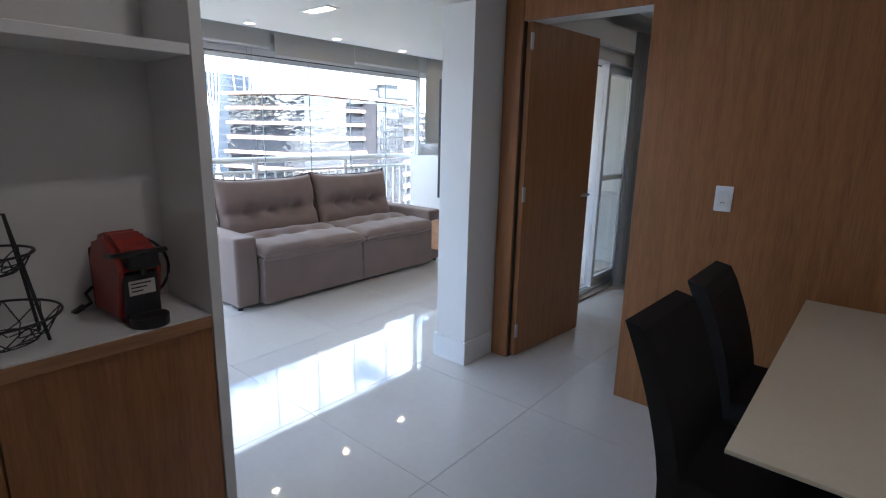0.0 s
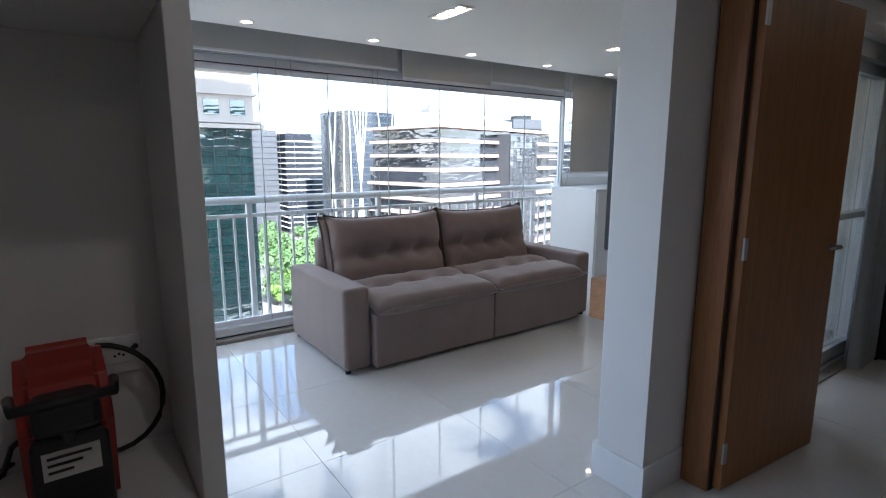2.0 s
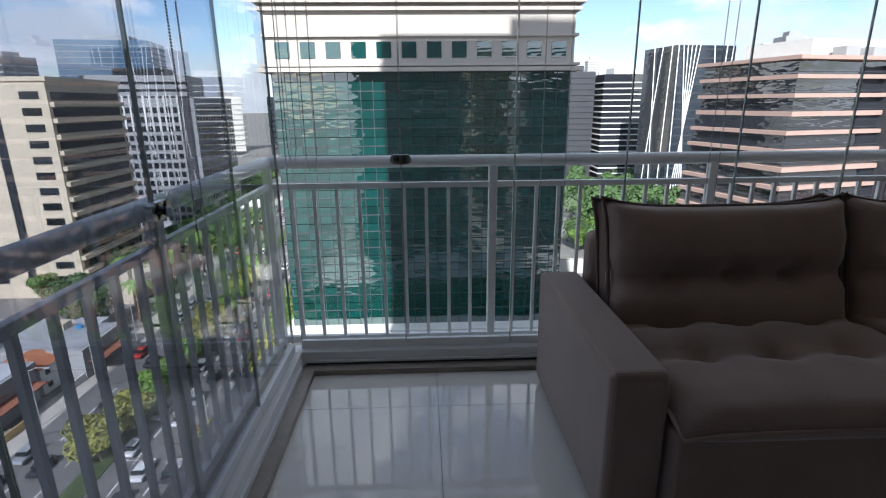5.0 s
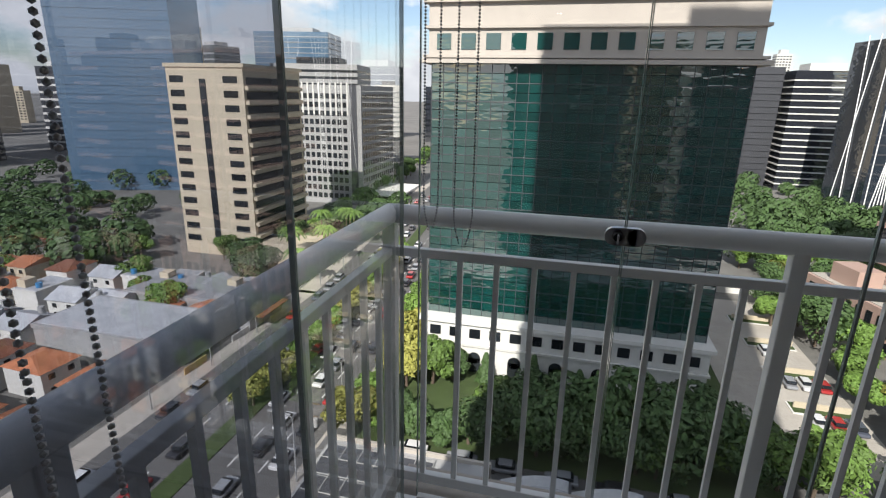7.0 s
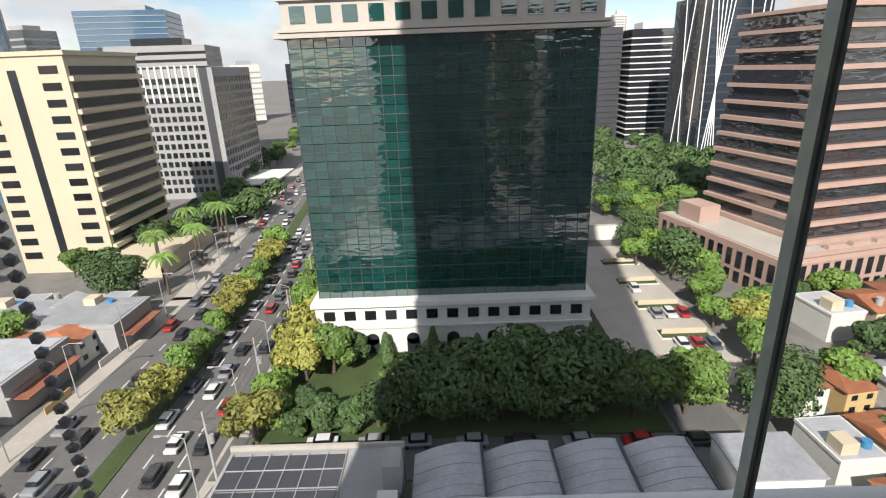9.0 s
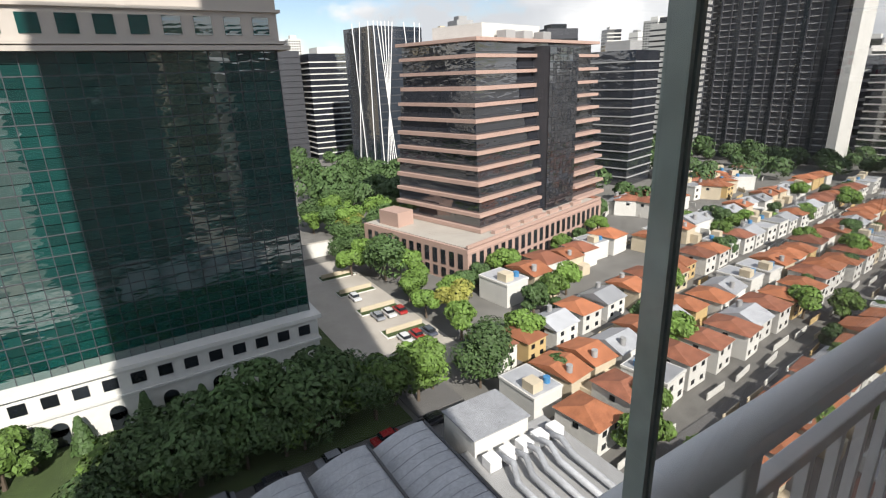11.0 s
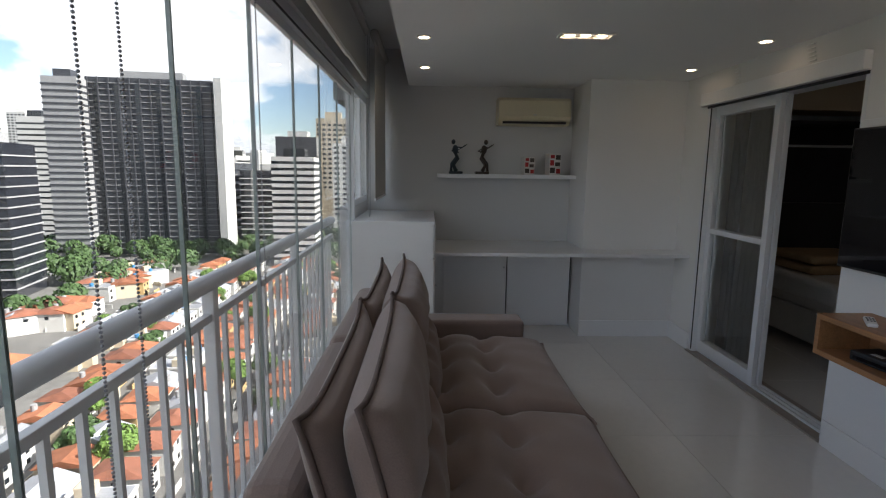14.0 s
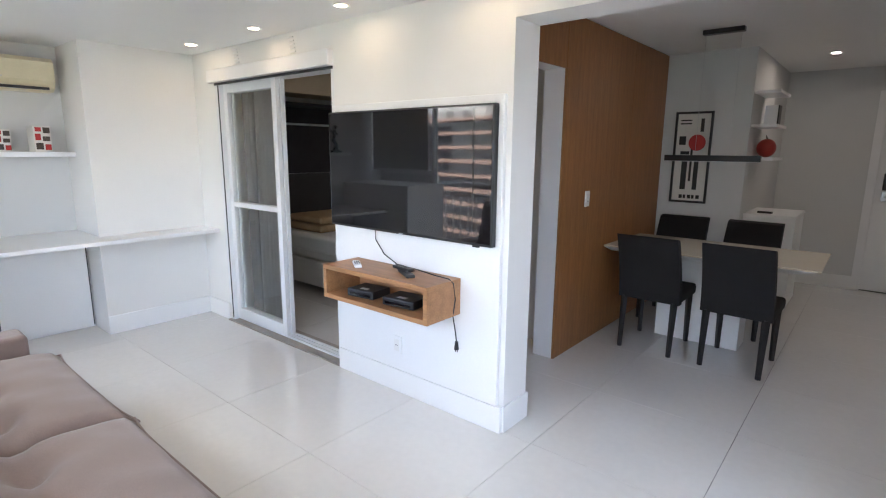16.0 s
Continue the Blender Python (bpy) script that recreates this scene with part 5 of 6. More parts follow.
# the striped glass tower
t = thing("striped_tower", "dark glass tower with crossing white facade ribs", "tower", pose(130, 252, GZ, 0, 0, 10))
part("body", B(-14, 17, 0, 26, 0, 72), M_SMOKEGL, t)
for k in range(18):
    part("floor_line", B(-14.1, 17.1, -0.12, 0.0, 3.6 + k * 3.9, 4.3 + k * 3.9), M_DARKB, t)
for i in range(6):
    part("rib", tube(bmesh.new(), [(-13.6 + i * 2.3, -0.5, 74), (-12.5 + ((i * 5) % 6) * 1.7, -0.5, 2)], 0.26, 4), M_LACQ, t)
for a, b in ((5, 13), (12, 10), (15.5, 11.5)):
    part("rib", tube(bmesh.new(), [(a, -0.5, 74), (b, -0.5, 2)], 0.3, 4), M_LACQ, t)
for i in range(3):
    part("rib", tube(bmesh.new(), [(-14.4, 3 + i * 7, 74), (-14.4, 5 + ((i * 2) % 3) * 7, 2)], 0.26, 4), M_LACQ, t)

band_tower(125, 338, 34, 30, 17, 0, M_DARKGL, M_WHITEB, 3.4, "dark glass office block with white floor bands", 0.7)
band_tower(96, 350, 18, 40, 19, 0, M_DARKB, M_DARKB, 3.4, "dark office block wall")
# the twin dark tower
dark = band_tower(292, 150, 14, 62, 47, 8, M_DARKB, M_GREYB, 3.1, "tall dark apartment tower with fine balcony bands", 0.4, 0.6)
for i in range(13):
    part("fin", B(-8.0, -7.0, -30.5 + i * 5.0, -29.9 + i * 5.0, 0, 93), M_DARKB, dark)
    if i % 2:
        part("balcony_stack", B(-7.9, -7.0, -29.9 + i * 5.0, -27.9 + i * 5.0, 4, 90), M_HOLE, dark)
band_tower(276, 186, 14, 16, 45, 8, M_GREYB, M_DARKB, 3.1, "slim grey apartment tower with dark bands", 0.9, 0.3)
part("white_edge", B(285, 299, 112, 116, GZ, 48), M_WHITEB, tagged(new("white_fin_wall"), "white curved end wall of the dark tower", "wall"))
band_tower(262, 68, 20, 20, 7, 4, M_WHITEB, M_HOLE, 3.1, "white apartment block with rows of dark windows", 1.3, 0.05)
band_tower(330, 96, 26, 40, 0, 4, M_DARKGL, M_WHITEB, 3.4, "low dark office block with white bands", 0.7)
band_tower(360, 90, 26, 26, 22, 4, M_DARKB, M_WHITEB, 60, "dark tower with white vertical fins", 0.9, 0.35, 6)
grid_tower(380, 70, 24, 22, 36, 4, M_CREAM, "cream apartment tower with a pitched cap", 6)
grid_tower(350, 54, 16, 22, 18, 4, M_WHITEB, "white apartment tower with dark glazing", 4)
band_tower(190, 160, 22, 22, 9, 12, M_DARKGL, M_GREYB, 3.6, "blue-grey glass office block", 0.5)
band_tower(330, 240, 16, 16, 30, 5, M_WHITEB, M_HOLE, 3.4, "slim white tower with dark window bands", 1.1, 0.05)
band_tower(-212, 224, 52, 40, 75, 20, M_BLUEGL, M_BLUEGL, 4.0, "tall blue glass office tower", 0.4, 0.2)
band_tower(-150, 300, 50, 36, 16, 10, M_GREYB, M_HOLE, 3.6, "grey office block with dark bands", 1.4, 0.05)
band_tower(-230, 420, 60, 40, 46, 10, M_BLUEGL, M_GREYB, 4.0, "wide blue glass tower in the distance", 0.5)

far = random.Random(21)
for k in range(140):
    a = radians(far.uniform(-88, 62))
    dist = far.uniform(380, 1100)
    x, y = math.sin(-a) * dist, math.cos(a) * dist
    if -130 < x < -30 and y < 650:
        continue
    top = far.choice((far.uniform(-4, 16), far.uniform(12, 44))) * (0.6 + dist / 900)
    w, d = far.uniform(14, 34), far.uniform(14, 30)
    if far.random() < 0.55:
        grid_tower(x, y, w, d, top, far.uniform(-30, 30), far.choice((M_WHITEB, M_CREAM, M_GREYB, M_WHITEB)), far.choice(("pale apartment tower on the skyline", "tall apartment block far off with dark windows")), 5)
    else:
        band_tower(x, y, w, d, top, far.uniform(-30, 30), far.choice((M_GREYB, M_WHITEB, M_DARKGL, M_DARKB)), far.choice((M_WHITEB, M_HOLE, M_GREYB)), 5.2, "banded office tower on the skyline", 1.6, 0.15)

# the building that the flat belongs to
M_OWN = material("grey_facade", (0.13, 0.125, 0.12), 0.6, vary=0.35, scale=0.25, grain=0.6, bump=0)
own = thing("apartment_building", "tall pale apartment building around the flat", "apartment building")
part("wall", B(-22, 13, -34, -5.3, GZ, 78), M_OWN, own)
part("wall", B(4.15, 13, -5.3, 2.8, GZ, 78), M_OWN, own)
part("wall", B(-22, -3.65, -5.3, -0.2, GZ, 78), M_OWN, own)
part("upper_storeys", B(-3.65, 4.15, -5.3, -0.2, 2.76, 78), M_OWN, own)
part("upper_storeys", B(-1.9, 4.15, -0.2, 3.1, 2.76, 78), M_OWN, own)
part("lower_storeys", B(-3.65, 4.15, -5.3, -0.2, GZ, -0.32), M_OWN, own)
part("lower_storeys", B(-1.95, 4.15, -0.2, 3.1, GZ, -0.32), M_OWN, own)


for nm, x0, x1, y1 in (("balcony_slab", -21.5, -4.2, -0.2), ("balcony_slab", 4.6, 12.6, 2.8)):
    slab = mesh_of("balcony_slab", B(x0, x1, y1, y1 + 0.5, 0, 0.9), M_GREYB)
    for k in range(24):
        o = new(nm, slab)
        o.parent, o.location = own, (0, 0, -43.5 + k * 3.05)
nb = [("tall olive-toned apartment block behind the flat", 19, 36, -78, -58, 22, M_CREAM), ("grey apartment block behind the flat", 40, 74, -80, -55, 18, M_GREYB)]
for lab, x0, x1, y0, y1, top, m in nb:
    t = thing("neighbour_block", lab, "apartment building", group="blocks behind the flat")
    part("wall", B(x0, x1, y0, y1, GZ, top), m, t)
    strip_me = mesh_of("window_band", B(x0 + 1, x1 - 1, y1, y1 + 0.2, 0, 1.7), M_HOLE)
    for k in range(18):
        o = new("window_band", strip_me)
        o.parent, o.location = t, (0, 0, GZ + 3 + k * 3.5)

# ---- outside: houses ----
def house(w, d, h, roof, wall, hip, label):
    t = thing("terraced_house", label, "house", group="small houses")
    part("wall", B(-w / 2, w / 2, -d / 2, d / 2, 0, h), wall, t)
    bm = bmesh.new()
    e, rz = 0.45, min(w, d) * 0.24
    q = [bm.verts.new(p) for p in ((-w / 2 - e, -d / 2 - e, h), (w / 2 + e, -d / 2 - e, h), (w / 2 + e, d / 2 + e, h), (-w / 2 - e, d / 2 + e, h))]
    r = [bm.verts.new(p) for p in ((-w / 2 - e + (w * 0.35 if hip else 0), 0, h + rz), (w / 2 + e - (w * 0.35 if hip else 0), 0, h + rz))]
    for f in ((q[0], q[1], r[1], r[0]), (q[2], q[3], r[0], r[1]), (q[1], q[2], r[1]), (q[3], q[0], r[0]), (q[3], q[2], q[1], q[0])):
        bm.faces.new(f)
    part("roof", bm, roof, t)
    me = mesh_of("window", B(-0.6, 0.6, -0.08, 0.05, 0, 1.1), M_HOLE)
    for sx in (-0.25, 0.25):
        for z in (1.0, h - 1.9):
            window_object("window", me, t, (sx * w, -d / 2, z), 0)
    window_object("window", me, t, (-w / 2, 0, h - 1.9), -90)
    part("yard_wall", B(-w / 2, w / 2, -d / 2 - 4.2, -d / 2 - 4.0, 0, 1.6), wall, t)
    if not hip:
        part("annex", B(-w / 2, w * 0.05, d / 2, d / 2 + 3.0, 0, h * 0.6), wall, t)
        part("water_tank", R((w * 0.2, d * 0.3, h), (w * 0.2, d * 0.3, h + rz + 0.6), 0.7, seg=12), M_GREYB, t)
    return t


M_BLUET = material("blue_plastic", (0.05, 0.2, 0.4), 0.5)
M_YELW = material("ochre_render", (0.5, 0.36, 0.17), 0.85, vary=0.12, scale=0.3, grain=2, bump=0)
kinds = [house(7.4, 9.5, 5.6, M_ROOFR, M_WHITEB, True, "white terraced house with an orange tiled hip roof"),
         house(6.6, 10.5, 5.9, M_ROOFR, M_CREAM, False, "cream terraced house with an orange tiled gable roof"),
         house(8.2, 9.0, 5.2, M_ROOFG, M_WHITEB, False, "white house with a grey sheet-metal roof"),
         house(7.0, 10.0, 6.2, M_ROOFB, M_WHITEB, True, "white house with a weathered brown tiled roof"),
         house(6.4, 9.0, 5.4, M_ROOFR, M_YELW, True, "ochre house with an orange tiled roof")]
t = thing("terraced_house", "white flat-roofed house with a grey parapet roof", "house", group="small houses")
part("wall", B(-3.8, 3.8, -5, 5, 0, 5.8), M_WHITEB, t)
part("parapet", B(-3.95, 3.95, -5.15, 5.15, 5.8, 6.3), M_WHITEB, t)
part("roof", B(-3.6, 3.6, -4.8, 4.8, 6.3, 6.36), M_ROOFG, t)
part("stair_box", B(0.5, 3.2, 1, 4, 6.3, 8.4), M_CREAM, t)
part("water_tank", R((-2, 2.5, 6.3), (-2, 2.5, 7.6), 0.75, seg=12), M_BLUET, t, "blue plastic water tank")
for sx in (-2, 2):
    for z in (1.0, 3.8):
        part("window", B(sx - 0.7, sx + 0.7, -5.08, -4.9, z, z + 1.2), M_HOLE, t)
kinds.append(t)
hr = random.Random(5)
first = list(kinds)
def place_house(x, y, turn, size=1.0):
    k = hr.choice((0, 0, 1, 1, 2, 2, 3, 3, 4, 5, 5))
    if first and kinds[k] in first:
        first.remove(kinds[k])
        kinds[k].matrix_basis = pose(x, y, GZ, 0, 0, turn) @ Matrix.Diagonal((size, size, size, 1))
    else:
        copy_thing(kinds[k], pose(x, y, GZ, 0, 0, turn) @ Matrix.Diagonal((size, size, size, 1)))
for row, (y0, slope, x0, x1, flip) in enumerate(((81.5, 0.22, 66, 116, 180), (81.5, 0.09, 118, 250, 180), (65.5, 0.09, 47, 250, 0), (52.5, 0.08, 44, 250, 180), (43, 0.08, 46, 250, 0), (25, 0.1, 52, 230, 180), (12, 0.1, 50, 220, 0))):
    x = x0
    while x < x1:
        place_house(x, y0 + (x - 45) * slope + hr.uniform(-0.8, 0.8), flip + 5 + hr.uniform(-4, 4), 0.86)
        x += hr.uniform(6.4, 8.2)
for y in range(-20, 116, 13):
    x = -70
    while x > -190:
        if not (y > 100 and x > -125):
            place_house(x, y + hr.uniform(-1, 1), hr.choice((0, 180, 90)) + hr.uniform(-4, 4))
        x -= hr.uniform(8.5, 12)
for k in range(30):
    place_house(hr.uniform(135, 235), hr.uniform(108, 128), hr.uniform(0, 90))
for k in list(first):
    place_house(hr.uniform(-190, -70), -34, 0)
for ob in first:
    ob.matrix_basis = pose(-80 - 12 * first.index(ob), -48, GZ)

# sheds below the balcony
for i in range(4):
    t = thing("factory_shed", "shed bay with a curved pale metal roof", "shed", pose(-6.0 + i * 7.7, 29.5, GZ), "shed bays")
    part("wall", B(0, 7.5, 0, 21, 0, 5.4), M_GREYB, t)
    bm = bmesh.new()
    n = 8
    prev = None
    for k in range(n + 1):
        f = k / n
        x, z = 7.5 * f, 5.6 + 2.0 * math.sin(f * 1.9) - 0.5 * f
        cur = [bm.verts.new((x, yy, zz)) for yy, zz in ((-0.3, z), (21.3, z), (21.3, z - 0.15), (-0.3, z - 0.15))]
        if prev:
            for a in range(4):
                bm.faces.new((prev[a], prev[(a + 1) % 4], cur[(a + 1) % 4], cur[a]))
        prev = cur
    part("roof", bm, M_ROOFG, t)
    for k in range(1, 14):
        pts = [(7.5 * f, k * 1.5, 5.62 + 2.0 * math.sin(f * 1.9) - 0.5 * f) for f in [i2 / 8 for i2 in range(9)]]
        part("roof_seam", tube(bmesh.new(), pts, 0.05, 4), M_ROOFG, t)
    part("gutter", B(7.45, 7.75, 0, 21, 6.4, 7.2), M_DARKB, t)
flat = thing("flat_roof_block", "low block with a dark panelled flat roof", "building", pose(-27.5, 31, GZ))
part("body", B(0, 20, 0, 21, 0, 5.8), M_GREYB, flat)
part("parapet", B(-0.2, 20.2, 21, 21.4, 0, 6.3), M_PAVE, flat)
for i in range(6):
    for j in range(3):
        part("roof_panel", B(0.5 + i * 2.2, 2.55 + i * 2.2, 4 + j * 5.4, 9.1 + j * 5.4, 5.8, 5.95), M_DARKB, flat)
for i in range(7):
    part("glazing_bar", B(0.42 + i * 2.2, 0.52 + i * 2.2, 4, 20.4, 5.95, 6.05), M_GREYB, flat)
for j in range(7):
    part("glazing_bar", B(0.5, 13.6, 4 + j * 2.7, 4.1 + j * 2.7, 5.955, 6.06), M_GREYB, flat)
part("chimney", B(18.6, 20.4, 14, 17, 5.8, 9.2), M_GREYB, flat)
part("chimney", B(18.2, 20.2, 10.6, 12.6, 5.8, 7.6), M_WHITEB, flat)
ut = thing("utility_block", "white block with rooftop ducts and air units", "building", pose(26, 27.5, GZ))
part("body", B(0, 13, 0, 17, 0, 5.6), M_GREYB, ut)
part("upper_box", B(1, 9, 15.5, 22, 0, 8.0), M_WHITEB, ut)
part("upper_roof", B(0.8, 9.2, 15.3, 22.2, 8.0, 8.2), M_ROOFG, ut)
for i in range(5):
    part("duct", tube(bmesh.new(), [(2 + i * 2, 3, 6.2), (2 + i * 2, 9, 6.4), (3 + i * 1.8, 11, 7.2), (3 + i * 1.8, 14, 6.3)], 0.38, 8), M_ROOFG, ut, smooth=True)
    part("air_unit", B(1 + i * 2.4, 2.6 + i * 2.4, 12.5, 14.2, 5.6, 7.0, bevel=0.1), M_LACQ, ut)
for i, (x, y, w, d, h) in enumerate(((-62, 86, 30, 12, 5), (-66, 66, 26, 14, 6))):
    t = thing("low_shop_building", "low grey commercial building beside the avenue", "building", pose(x - w, y, GZ), "low shops")
    part("body", B(0, w, 0, d, 0, h), M_GREYB, t)
    part("parapet", B(-0.2, w + 0.2, -0.2, d + 0.2, h, h + 0.8), M_GREYB, t)
    part("roof", B(0.4, w - 0.4, 0.4, d - 0.4, h + 0.8, h + 0.9), M_ROOFG, t)
    part("awning", B(w, w + 2.5, 1, d - 1, h * 0.6, h * 0.6 + 0.2), M_ROOFB, t)


gw2 = thing("garden_wall", "low tan garden wall before the tower lawn", "wall", pose(-24, 66, GZ))
part("wall", B(0, 15, 0, 0.4, 0, 1.5), M_CREAM, gw2)
part("coping", B(-0.1, 15.1, -0.1, 0.5, 1.5, 1.65), M_BEIGE, gw2)
for x in (-25, -19.5):
    t = thing("water_tank", "blue plastic water tank on a brick stand", "water tank", pose(x, 53, GZ), "yard tanks")
    part("stand", B(-1.1, 1.1, -1.1, 1.1, 0, 2.4), M_ROOFB, t)
    part("tank", R((0, 0, 2.4), (0, 0, 4.0), 1.0, 0.9, seg=14), M_BLUET, t)


# ---- outside: trees ----
def crown_mesh(name, r, h, mat, seed, n=2600, leaf=0.4):
    q = random.Random(seed)
    lobes = [(q.uniform(-0.55, 0.55) * r, q.uniform(-0.55, 0.55) * r, h * (0.5 + q.uniform(-0.12, 0.3)), r * q.uniform(0.38, 0.62)) for _ in range(9)]
    vs, fs = [], []
    for _ in range(n):
        lx, ly, lz, lr = q.choice(lobes)
        v = Vector((q.gauss(0, 1), q.gauss(0, 1), q.gauss(0.25, 1))).normalized()
        c = Vector((lx, ly, lz)) + v * lr * q.uniform(0.75, 1.08) * (1, 1, 1)[0]
        c.z = lz + v.z * lr * 0.75
        s = leaf * q.uniform(0.6, 1.35)
        nrm = (v + Vector((q.uniform(-0.7, 0.7), q.uniform(-0.7, 0.7), q.uniform(-0.3, 0.7)))).normalized()
        a = nrm.orthogonal().normalized()
        a.rotate(Matrix.Rotation(q.uniform(0, 6.28), 3, nrm))
        b = nrm.cross(a)
        k = len(vs)
        vs += [c - a * s, c - b * s * 0.55 + nrm * s * 0.1, c + a * s, c + b * s * 0.55 + nrm * s * 0.1]
        fs.append((k, k + 1, k + 2, k + 3))
    me = bpy.data.meshes.new(name)
    me.from_pydata([tuple(v) for v in vs], [], fs)
    me.materials.append(mat)
    return me


def tree(r, h, mat, seed, label):
    t = thing("tree", label, "tree", group="street trees")
    q = random.Random(seed)
    bm = R((0, 0, 0), (q.uniform(-.2, .2), q.uniform(-.2, .2), h * 0.45), 0.28, 0.18, seg=7)
    for k in range(5):
        a = k * 1.3 + q.uniform(0, 0.5)
        rod(bm, (0, 0, h * 0.38), (math.cos(a) * r * 0.5, math.sin(a) * r * 0.5, h * 0.68), 0.13, 0.05, 5)
    part("trunk", bm, M_BARK, t)
    o = new("crown", crown_mesh("crown", r, h, mat, seed))
    o.parent = t
    o["kind"] = "stuff"
    return t


trees = [tree(4.6, 9.5, M_LEAF, 1, "broad green street tree with an uneven crown"), tree(3.4, 8.0, M_LEAF, 2, "green street tree with an open crown"), tree(5.6, 11.0, M_LEAFD, 3, "dark green spreading tree"),
         tree(4.0, 8.5, M_LEAFY, 4, "yellow-green tree in full leaf"), tree(2.4, 6.0, M_LEAFD, 5, "small dense dark green tree")]
tr_r = random.Random(3)
spots = []
# mostly dark-leaved trees here: leaf colour deepens the building's shade; lit ones follow
for k in range(20):
    spots.append((2 if k % 3 else 0, -6 + k * 1.6 + tr_r.uniform(-1, 1), tr_r.uniform(62.5, 67.5)))
for x, y, k in ((27.5, 64.5, 0), (31, 63.5, 0), (34.5, 65, 0), (33, 68, 0), (41, 61, 2), (44, 63, 2), (-26, 80, 3), (-26.5, 86, 3), (-26.5, 92, 1), (-25, 75, 3), (-21, 77, 1), (-18, 79, 4), (-27, 63, 1), (-23, 61.5, 4), (-19, 62, 4), (-15, 61.5, 4), (-12, 63, 4), (-9, 61.5, 2), (-22, 65, 4)):
    spots.append((k, x, y))
for y in range(60, 140, 7):
    spots.append((tr_r.choice((0, 1, 3)), -28 + tr_r.uniform(-1, 1), y))
    spots.append((tr_r.choice((1, 3)), -46 + tr_r.uniform(-0.8, 0.8) - max(0, y - 110) * 0.09, y + 3))
for y in range(140, 420, 12):
    spots.append((tr_r.choice((0, 1, 2)), -64 - (y - 110) * 0.1 - 14 + tr_r.uniform(-3, 3), y))
for k in range(22):
    spots.append((tr_r.choice((0, 0, 3, 2)), tr_r.uniform(47, 72), tr_r.uniform(138, 172)))
for x, y, k in ((48, 97, 0), (51, 100, 0), (54, 108, 1), (49.5, 112, 2), (47, 88, 1), (52, 84, 3), (56, 92, 1), (60, 92.5, 4), (44, 120, 1), (50, 122, 0), (46, 130, 2), (66, 94.5, 4), (74, 95.5, 1), (86, 98, 4), (98, 101, 1), (108, 103.5, 4), (118, 106, 1)):
    spots.append((k, x, y))
for k in range(60):
    spots.append((tr_r.choice((1, 4, 4, 1)), tr_r.uniform(45, 240), tr_r.uniform(20, 95)))
for k in range(40):
    spots.append((tr_r.choice((0, 1, 2)), tr_r.uniform(-190, -66), tr_r.uniform(0, 130)))


def far_woods(name, areas, mat, label):
    """Distant trees, too many to count, as one mass of leaf clumps."""
    q = random.Random(9)
    vs, fs = [], []
    for n, x0, x1, y0, y1 in areas:
        for _ in range(n):
            cx, cy, r = q.uniform(x0, x1), q.uniform(y0, y1), q.uniform(3.2, 5.8)
            for _ in range(260):
                v = Vector((q.gauss(0, 1), q.gauss(0, 1), q.gauss(0.4, 0.9))).normalized()
                c = Vector((cx + v.x * r * q.uniform(0.7, 1.1), cy + v.y * r * q.uniform(0.7, 1.1), GZ + r * 1.1 + v.z * r * 0.8))
                nrm = (v + Vector((q.uniform(-0.6, 0.6), q.uniform(-0.6, 0.6), q.uniform(-0.2, 0.6)))).normalized()
                a = nrm.orthogonal().normalized()
                b = nrm.cross(a)
                s = q.uniform(0.5, 1.2)
                k = len(vs)
                vs += [tuple(c - a * s), tuple(c - b * s * 0.6), tuple(c + a * s), tuple(c + b * s * 0.6)]
                fs.append((k, k + 1, k + 2, k + 3))
    me = bpy.data.meshes.new(name)
    me.from_pydata(vs, [], fs)
    me.materials.append(mat)
    tagged(new(name, me), label, "trees", kind="stuff")
far_woods("far_woods", ((90, 125, 300, 108, 205), (90, 60, 190, 180, 345), (80, -330, -140, 140, 340), (60, 250, 420, 40, 120), (80, 150, 420, 210, 420), (50, 70, 125, 175, 250), (45, -190, -118, 100, 136), (16, -86, -66, 140, 205)), M_LEAFD, "dark green trees filling the streets far off")
taken = set()
for k, x, y in spots:
    m = pose(x, y, GZ, 0, 0, tr_r.uniform(0, 360)) @ Matrix.Diagonal((1, 1, 1, 1))
    if k not in taken:
        taken.add(k)
        trees[k].matrix_basis = m
    else:
        c = copy_thing(trees[k], m)
        s = tr_r.uniform(0.75, 1.2)
        c.scale = (s, s, s * tr_r.uniform(0.9, 1.1))


def cypress(x, y, h):
    t = thing("cypress", "dark conical cypress against the tower base", "tree", pose(x, y, GZ), "cypresses")
    part("trunk", R((0, 0, 0), (0, 0, h * 0.5), 0.14, 0.08, seg=6), M_BARK, t)
    q = random.Random(int(x * 10))
    vs, fs = [], []
    for _ in range(900):
        f = q.random() ** 1.4
        a, rr = q.uniform(0, 6.283), (0.3 + 1.5 * (1 - f)) * q.uniform(0.6, 1.1)
        c = Vector((math.cos(a) * rr, math.sin(a) * rr, h * (0.08 + 0.92 * f)))
        d = Vector((math.cos(a), math.sin(a), q.uniform(-0.2, 1.2))).normalized()
        u = d.orthogonal().normalized()
        w = d.cross(u)
        sz = q.uniform(0.18, 0.36)
        k = len(vs)
        vs += [tuple(c - u * sz), tuple(c - w * sz), tuple(c + u * sz), tuple(c + w * sz)]
        fs.append((k, k + 1, k + 2, k + 3))
    me = bpy.data.meshes.new("crown")
    me.from_pydata(vs, [], fs)
    me.materials.append(M_LEAFD)
    o = new("crown", me)
    o.parent = t
    o["kind"] = "stuff"
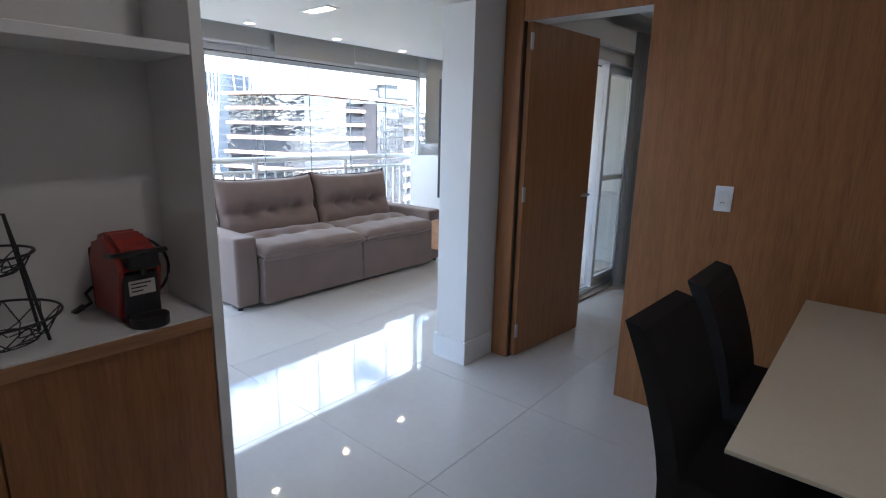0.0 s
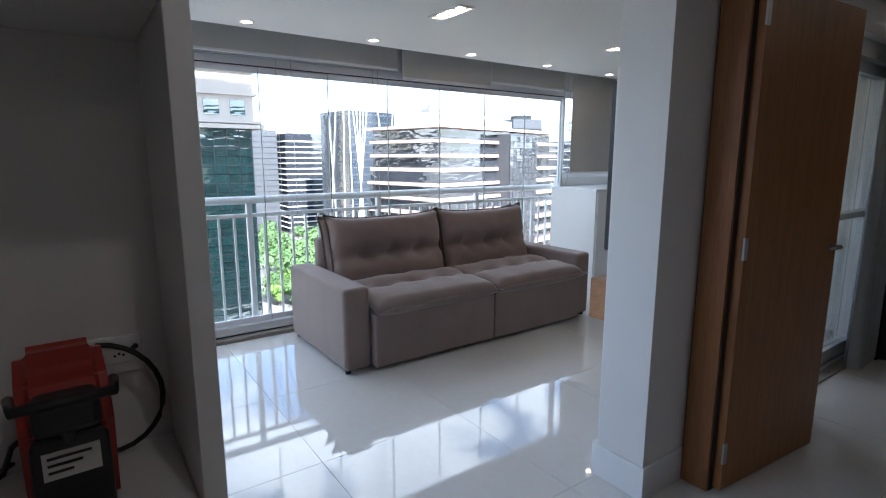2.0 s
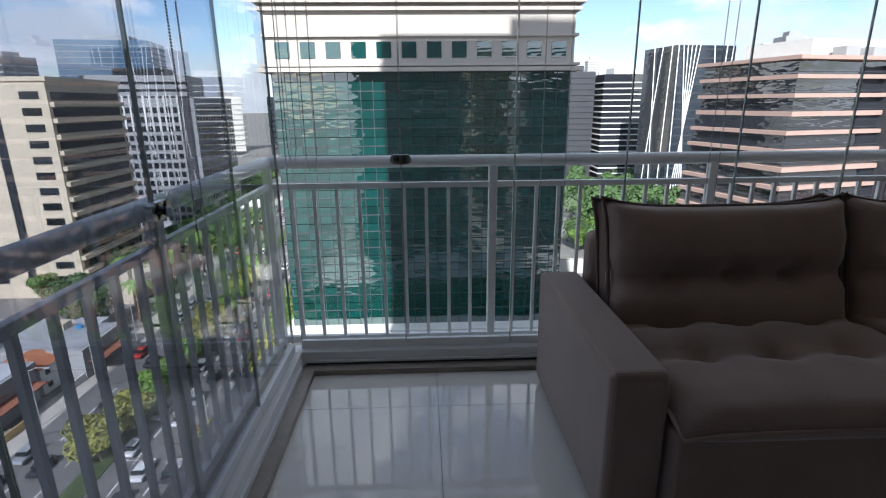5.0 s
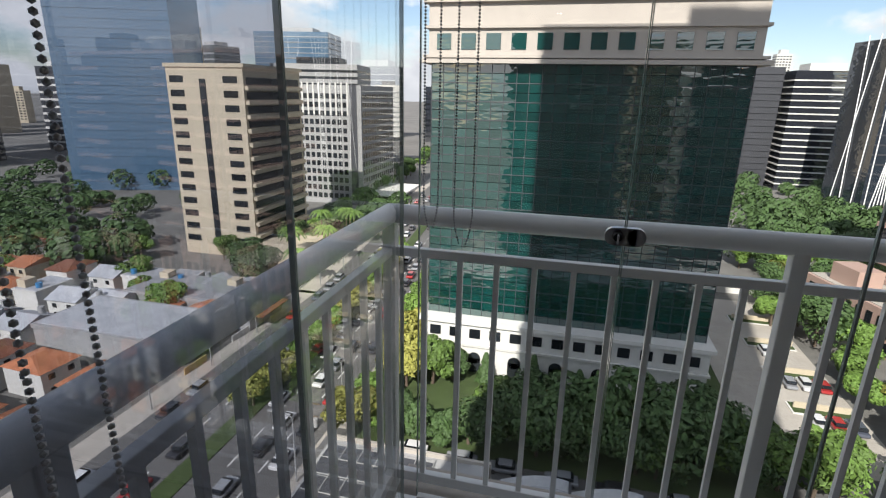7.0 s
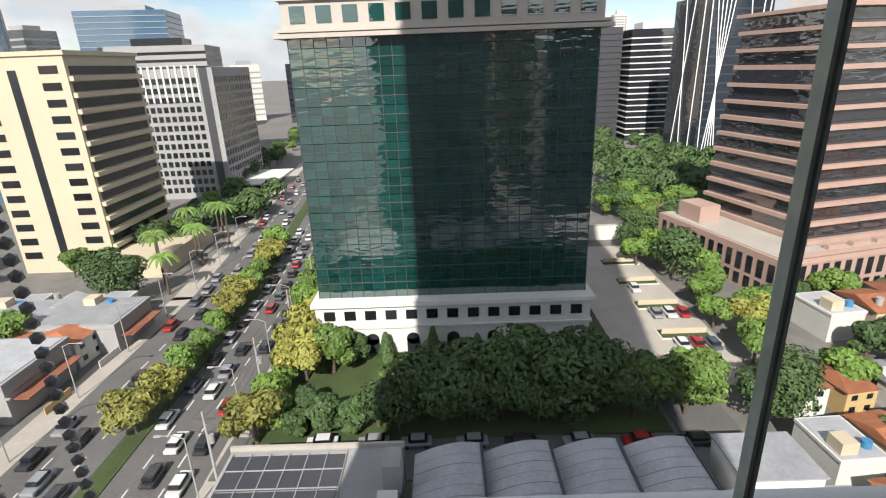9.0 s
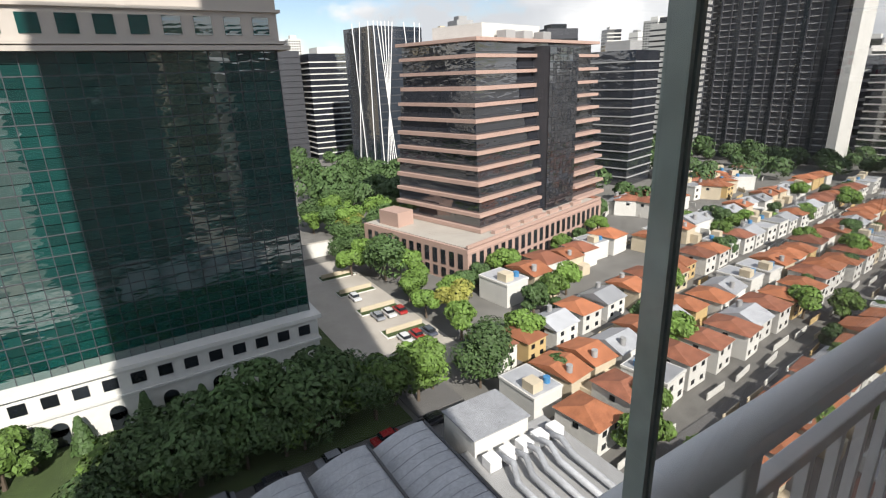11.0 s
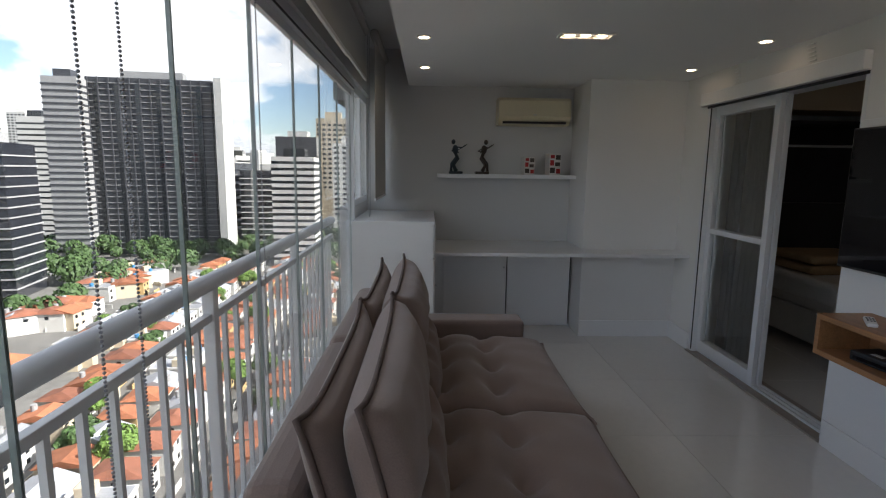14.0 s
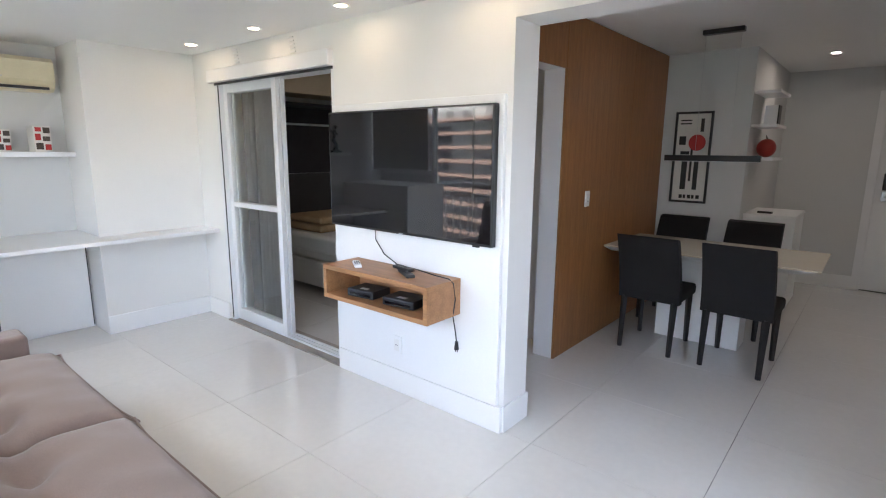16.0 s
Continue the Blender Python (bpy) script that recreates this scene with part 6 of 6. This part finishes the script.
for x, h in ((-12.5, 5.4), (-4.5, 6.2), (3, 4.6), (8, 3.8), (14, 4.2)):
    cypress(x, 80.3, h)


def palm(x, y, h):
    t = thing("palm_tree", "tall palm with a feathery crown by the avenue", "palm", pose(x, y, GZ), "palms")
    part("trunk", R((0, 0, 0), (0.2, 0, h), 0.3, 0.2, seg=7), M_BARK, t)
    bm = bmesh.new()
    for k in range(13):
        a = k * 2.4
        prev = None
        for i in range(7):
            f = i / 6
            rr, z, w = 3.6 * f, h + 1.3 * math.sin(f * 2.6) - 1.6 * f * f, 0.5 * math.sin(0.3 + 2.6 * f)
            c, s = math.cos(a), math.sin(a)
            cur = [bm.verts.new((0.2 + c * rr - s * w * o, s * rr + c * w * o, z - abs(o) * 0.35)) for o in (-1, 0, 1)]
            if prev:
                bm.faces.new((prev[0], prev[1], cur[1], cur[0])), bm.faces.new((prev[1], prev[2], cur[2], cur[1]))
            prev = cur
    part("crown", bm, M_LEAF, t)
for k in range(9):
    palm(-66 - (k % 3) * 4, 112 + k * 6, 9 + (k * 7 % 4))


# ---- outside: cars and street lamps ----
M_CARS = [material("car_paint", c, 0.25, vary=0.03, bump=0, coat=0.5) for c in ((0.6, 0.6, 0.6), (0.03, 0.03, 0.035), (0.25, 0.26, 0.28), (0.35, 0.03, 0.03), (0.08, 0.09, 0.12))]
def car(mat, label):
    t = thing("car", label, "car", group="cars in traffic")
    part("body", B(-0.88, 0.88, -2.1, 2.1, 0.3, 0.85, bevel=0.15), mat, t)
    bm = B(-0.78, 0.78, -1.5, 1.1, 0.85, 1.42, bevel=0.2)
    part("cabin", bm, M_HOLE, t)
    part("roof", B(-0.66, 0.66, -1.1, 0.7, 1.40, 1.45), mat, t)
    for sx in (-0.8, 0.8):
        for sy in (-1.3, 1.3):
            part("wheel", R((sx - 0.1, sy, 0.32), (sx + 0.1, sy, 0.32), 0.32, seg=10), M_BLACK, t)
    return t
cars = [car(m, "%s car in the traffic" % n) for m, n in zip(M_CARS, ("small white", "shiny black", "silver grey", "dark red", "dark blue"))]
cq = random.Random(11)
slots = []
for lane in (-11, -7, -3.2, 3.2, 7, 11):
    y = 20.0
    while y < 240:
        if cq.random() < (0.72 if lane > 0 else 0.45):
            slots.append((-46 + lane - (max(0, y - 110) * 14 / 150), y, (0 if lane > 0 else 180) + (5 if y > 110 else 0)))
        y += cq.uniform(5.5, 9)
for k in range(8):
    slots.append((-20 + k * 7 + cq.uniform(-1, 1), 59.3 - k * 0.24, 92))
for k in range(7):
    slots.append((38.5 + (k % 3) * 2.6, 81.5 + (k // 3) * 12, cq.choice((0, 180))))
for k in range(12):
    slots.append((50 + k * 8 + cq.uniform(-2, 2), 70.8 + 0.09 * (k * 8 + 5), 95))
for i, (x, y, a) in enumerate(slots):
    m = pose(x, y, GZ + 0.17, 0, 0, a)
    if i < 5:
        cars[i].matrix_basis = m
    else:
        copy_thing(cars[cq.choice((0, 0, 1, 2, 2, 1, 3, 4))], m)
lamp = thing("street_lamp", "tall grey street lamp beside the avenue", "street lamp", pose(-31.5, 50, GZ), "street lamps")
part("pole", R((0, 0, 0), (0, 0, 9.5), 0.11, 0.07, seg=8), M_GREYB, lamp)
part("arm", tube(bmesh.new(), [(0, 0, 9.4), (-1.2, 0, 9.9), (-2.6, 0, 9.9)], 0.06, 6), M_GREYB, lamp)
part("head", B(-3.3, -2.5, -0.15, 0.15, 9.8, 9.95), M_GREYB, lamp)
for k in range(1, 8):
    copy_thing(lamp, pose(-31.5, 50 + k * 14, GZ))
    copy_thing(lamp, pose(-60.5, 44 + k * 14, GZ, 0, 0, 180))

pole = thing("utility_pole", "grey concrete pole with a cross-arm and cables", "utility pole", pose(-30.0, 52, GZ), "utility poles")
part("pole", R((0, 0, 0), (0, 0, 11.5), 0.2, 0.13, seg=8), M_GREYB, pole)
part("cross_arm", B(-1.3, 1.3, -0.07, 0.07, 10.4, 10.55), M_BARK, pole)
part("cross_arm", B(-0.9, 0.9, -0.07, 0.07, 8.6, 8.72), M_BARK, pole)
part("transformer", R((0.45, 0.0, 7.2), (0.45, 0.0, 8.3), 0.32, seg=10), M_GREYB, pole)
for k in range(1, 6):
    copy_thing(pole, pose(-30.0, 52 + k * 17, GZ))
wires = thing("overhead_cables", "thin dark cables strung between the poles", "cables")
for dx, z in ((-1.2, 10.6), (0.0, 10.6), (1.2, 10.6), (-0.8, 8.75), (0.8, 8.75)):
    pts = [(-30.0 + dx, 52 + 85 * f / 40, GZ + z - 0.8 * (1 - (2 * ((f / 8) % 1) - 1) ** 2)) for f in range(41)]
    part("cable", tube(bmesh.new(), pts, 0.022, 4), M_BLACK, wires)
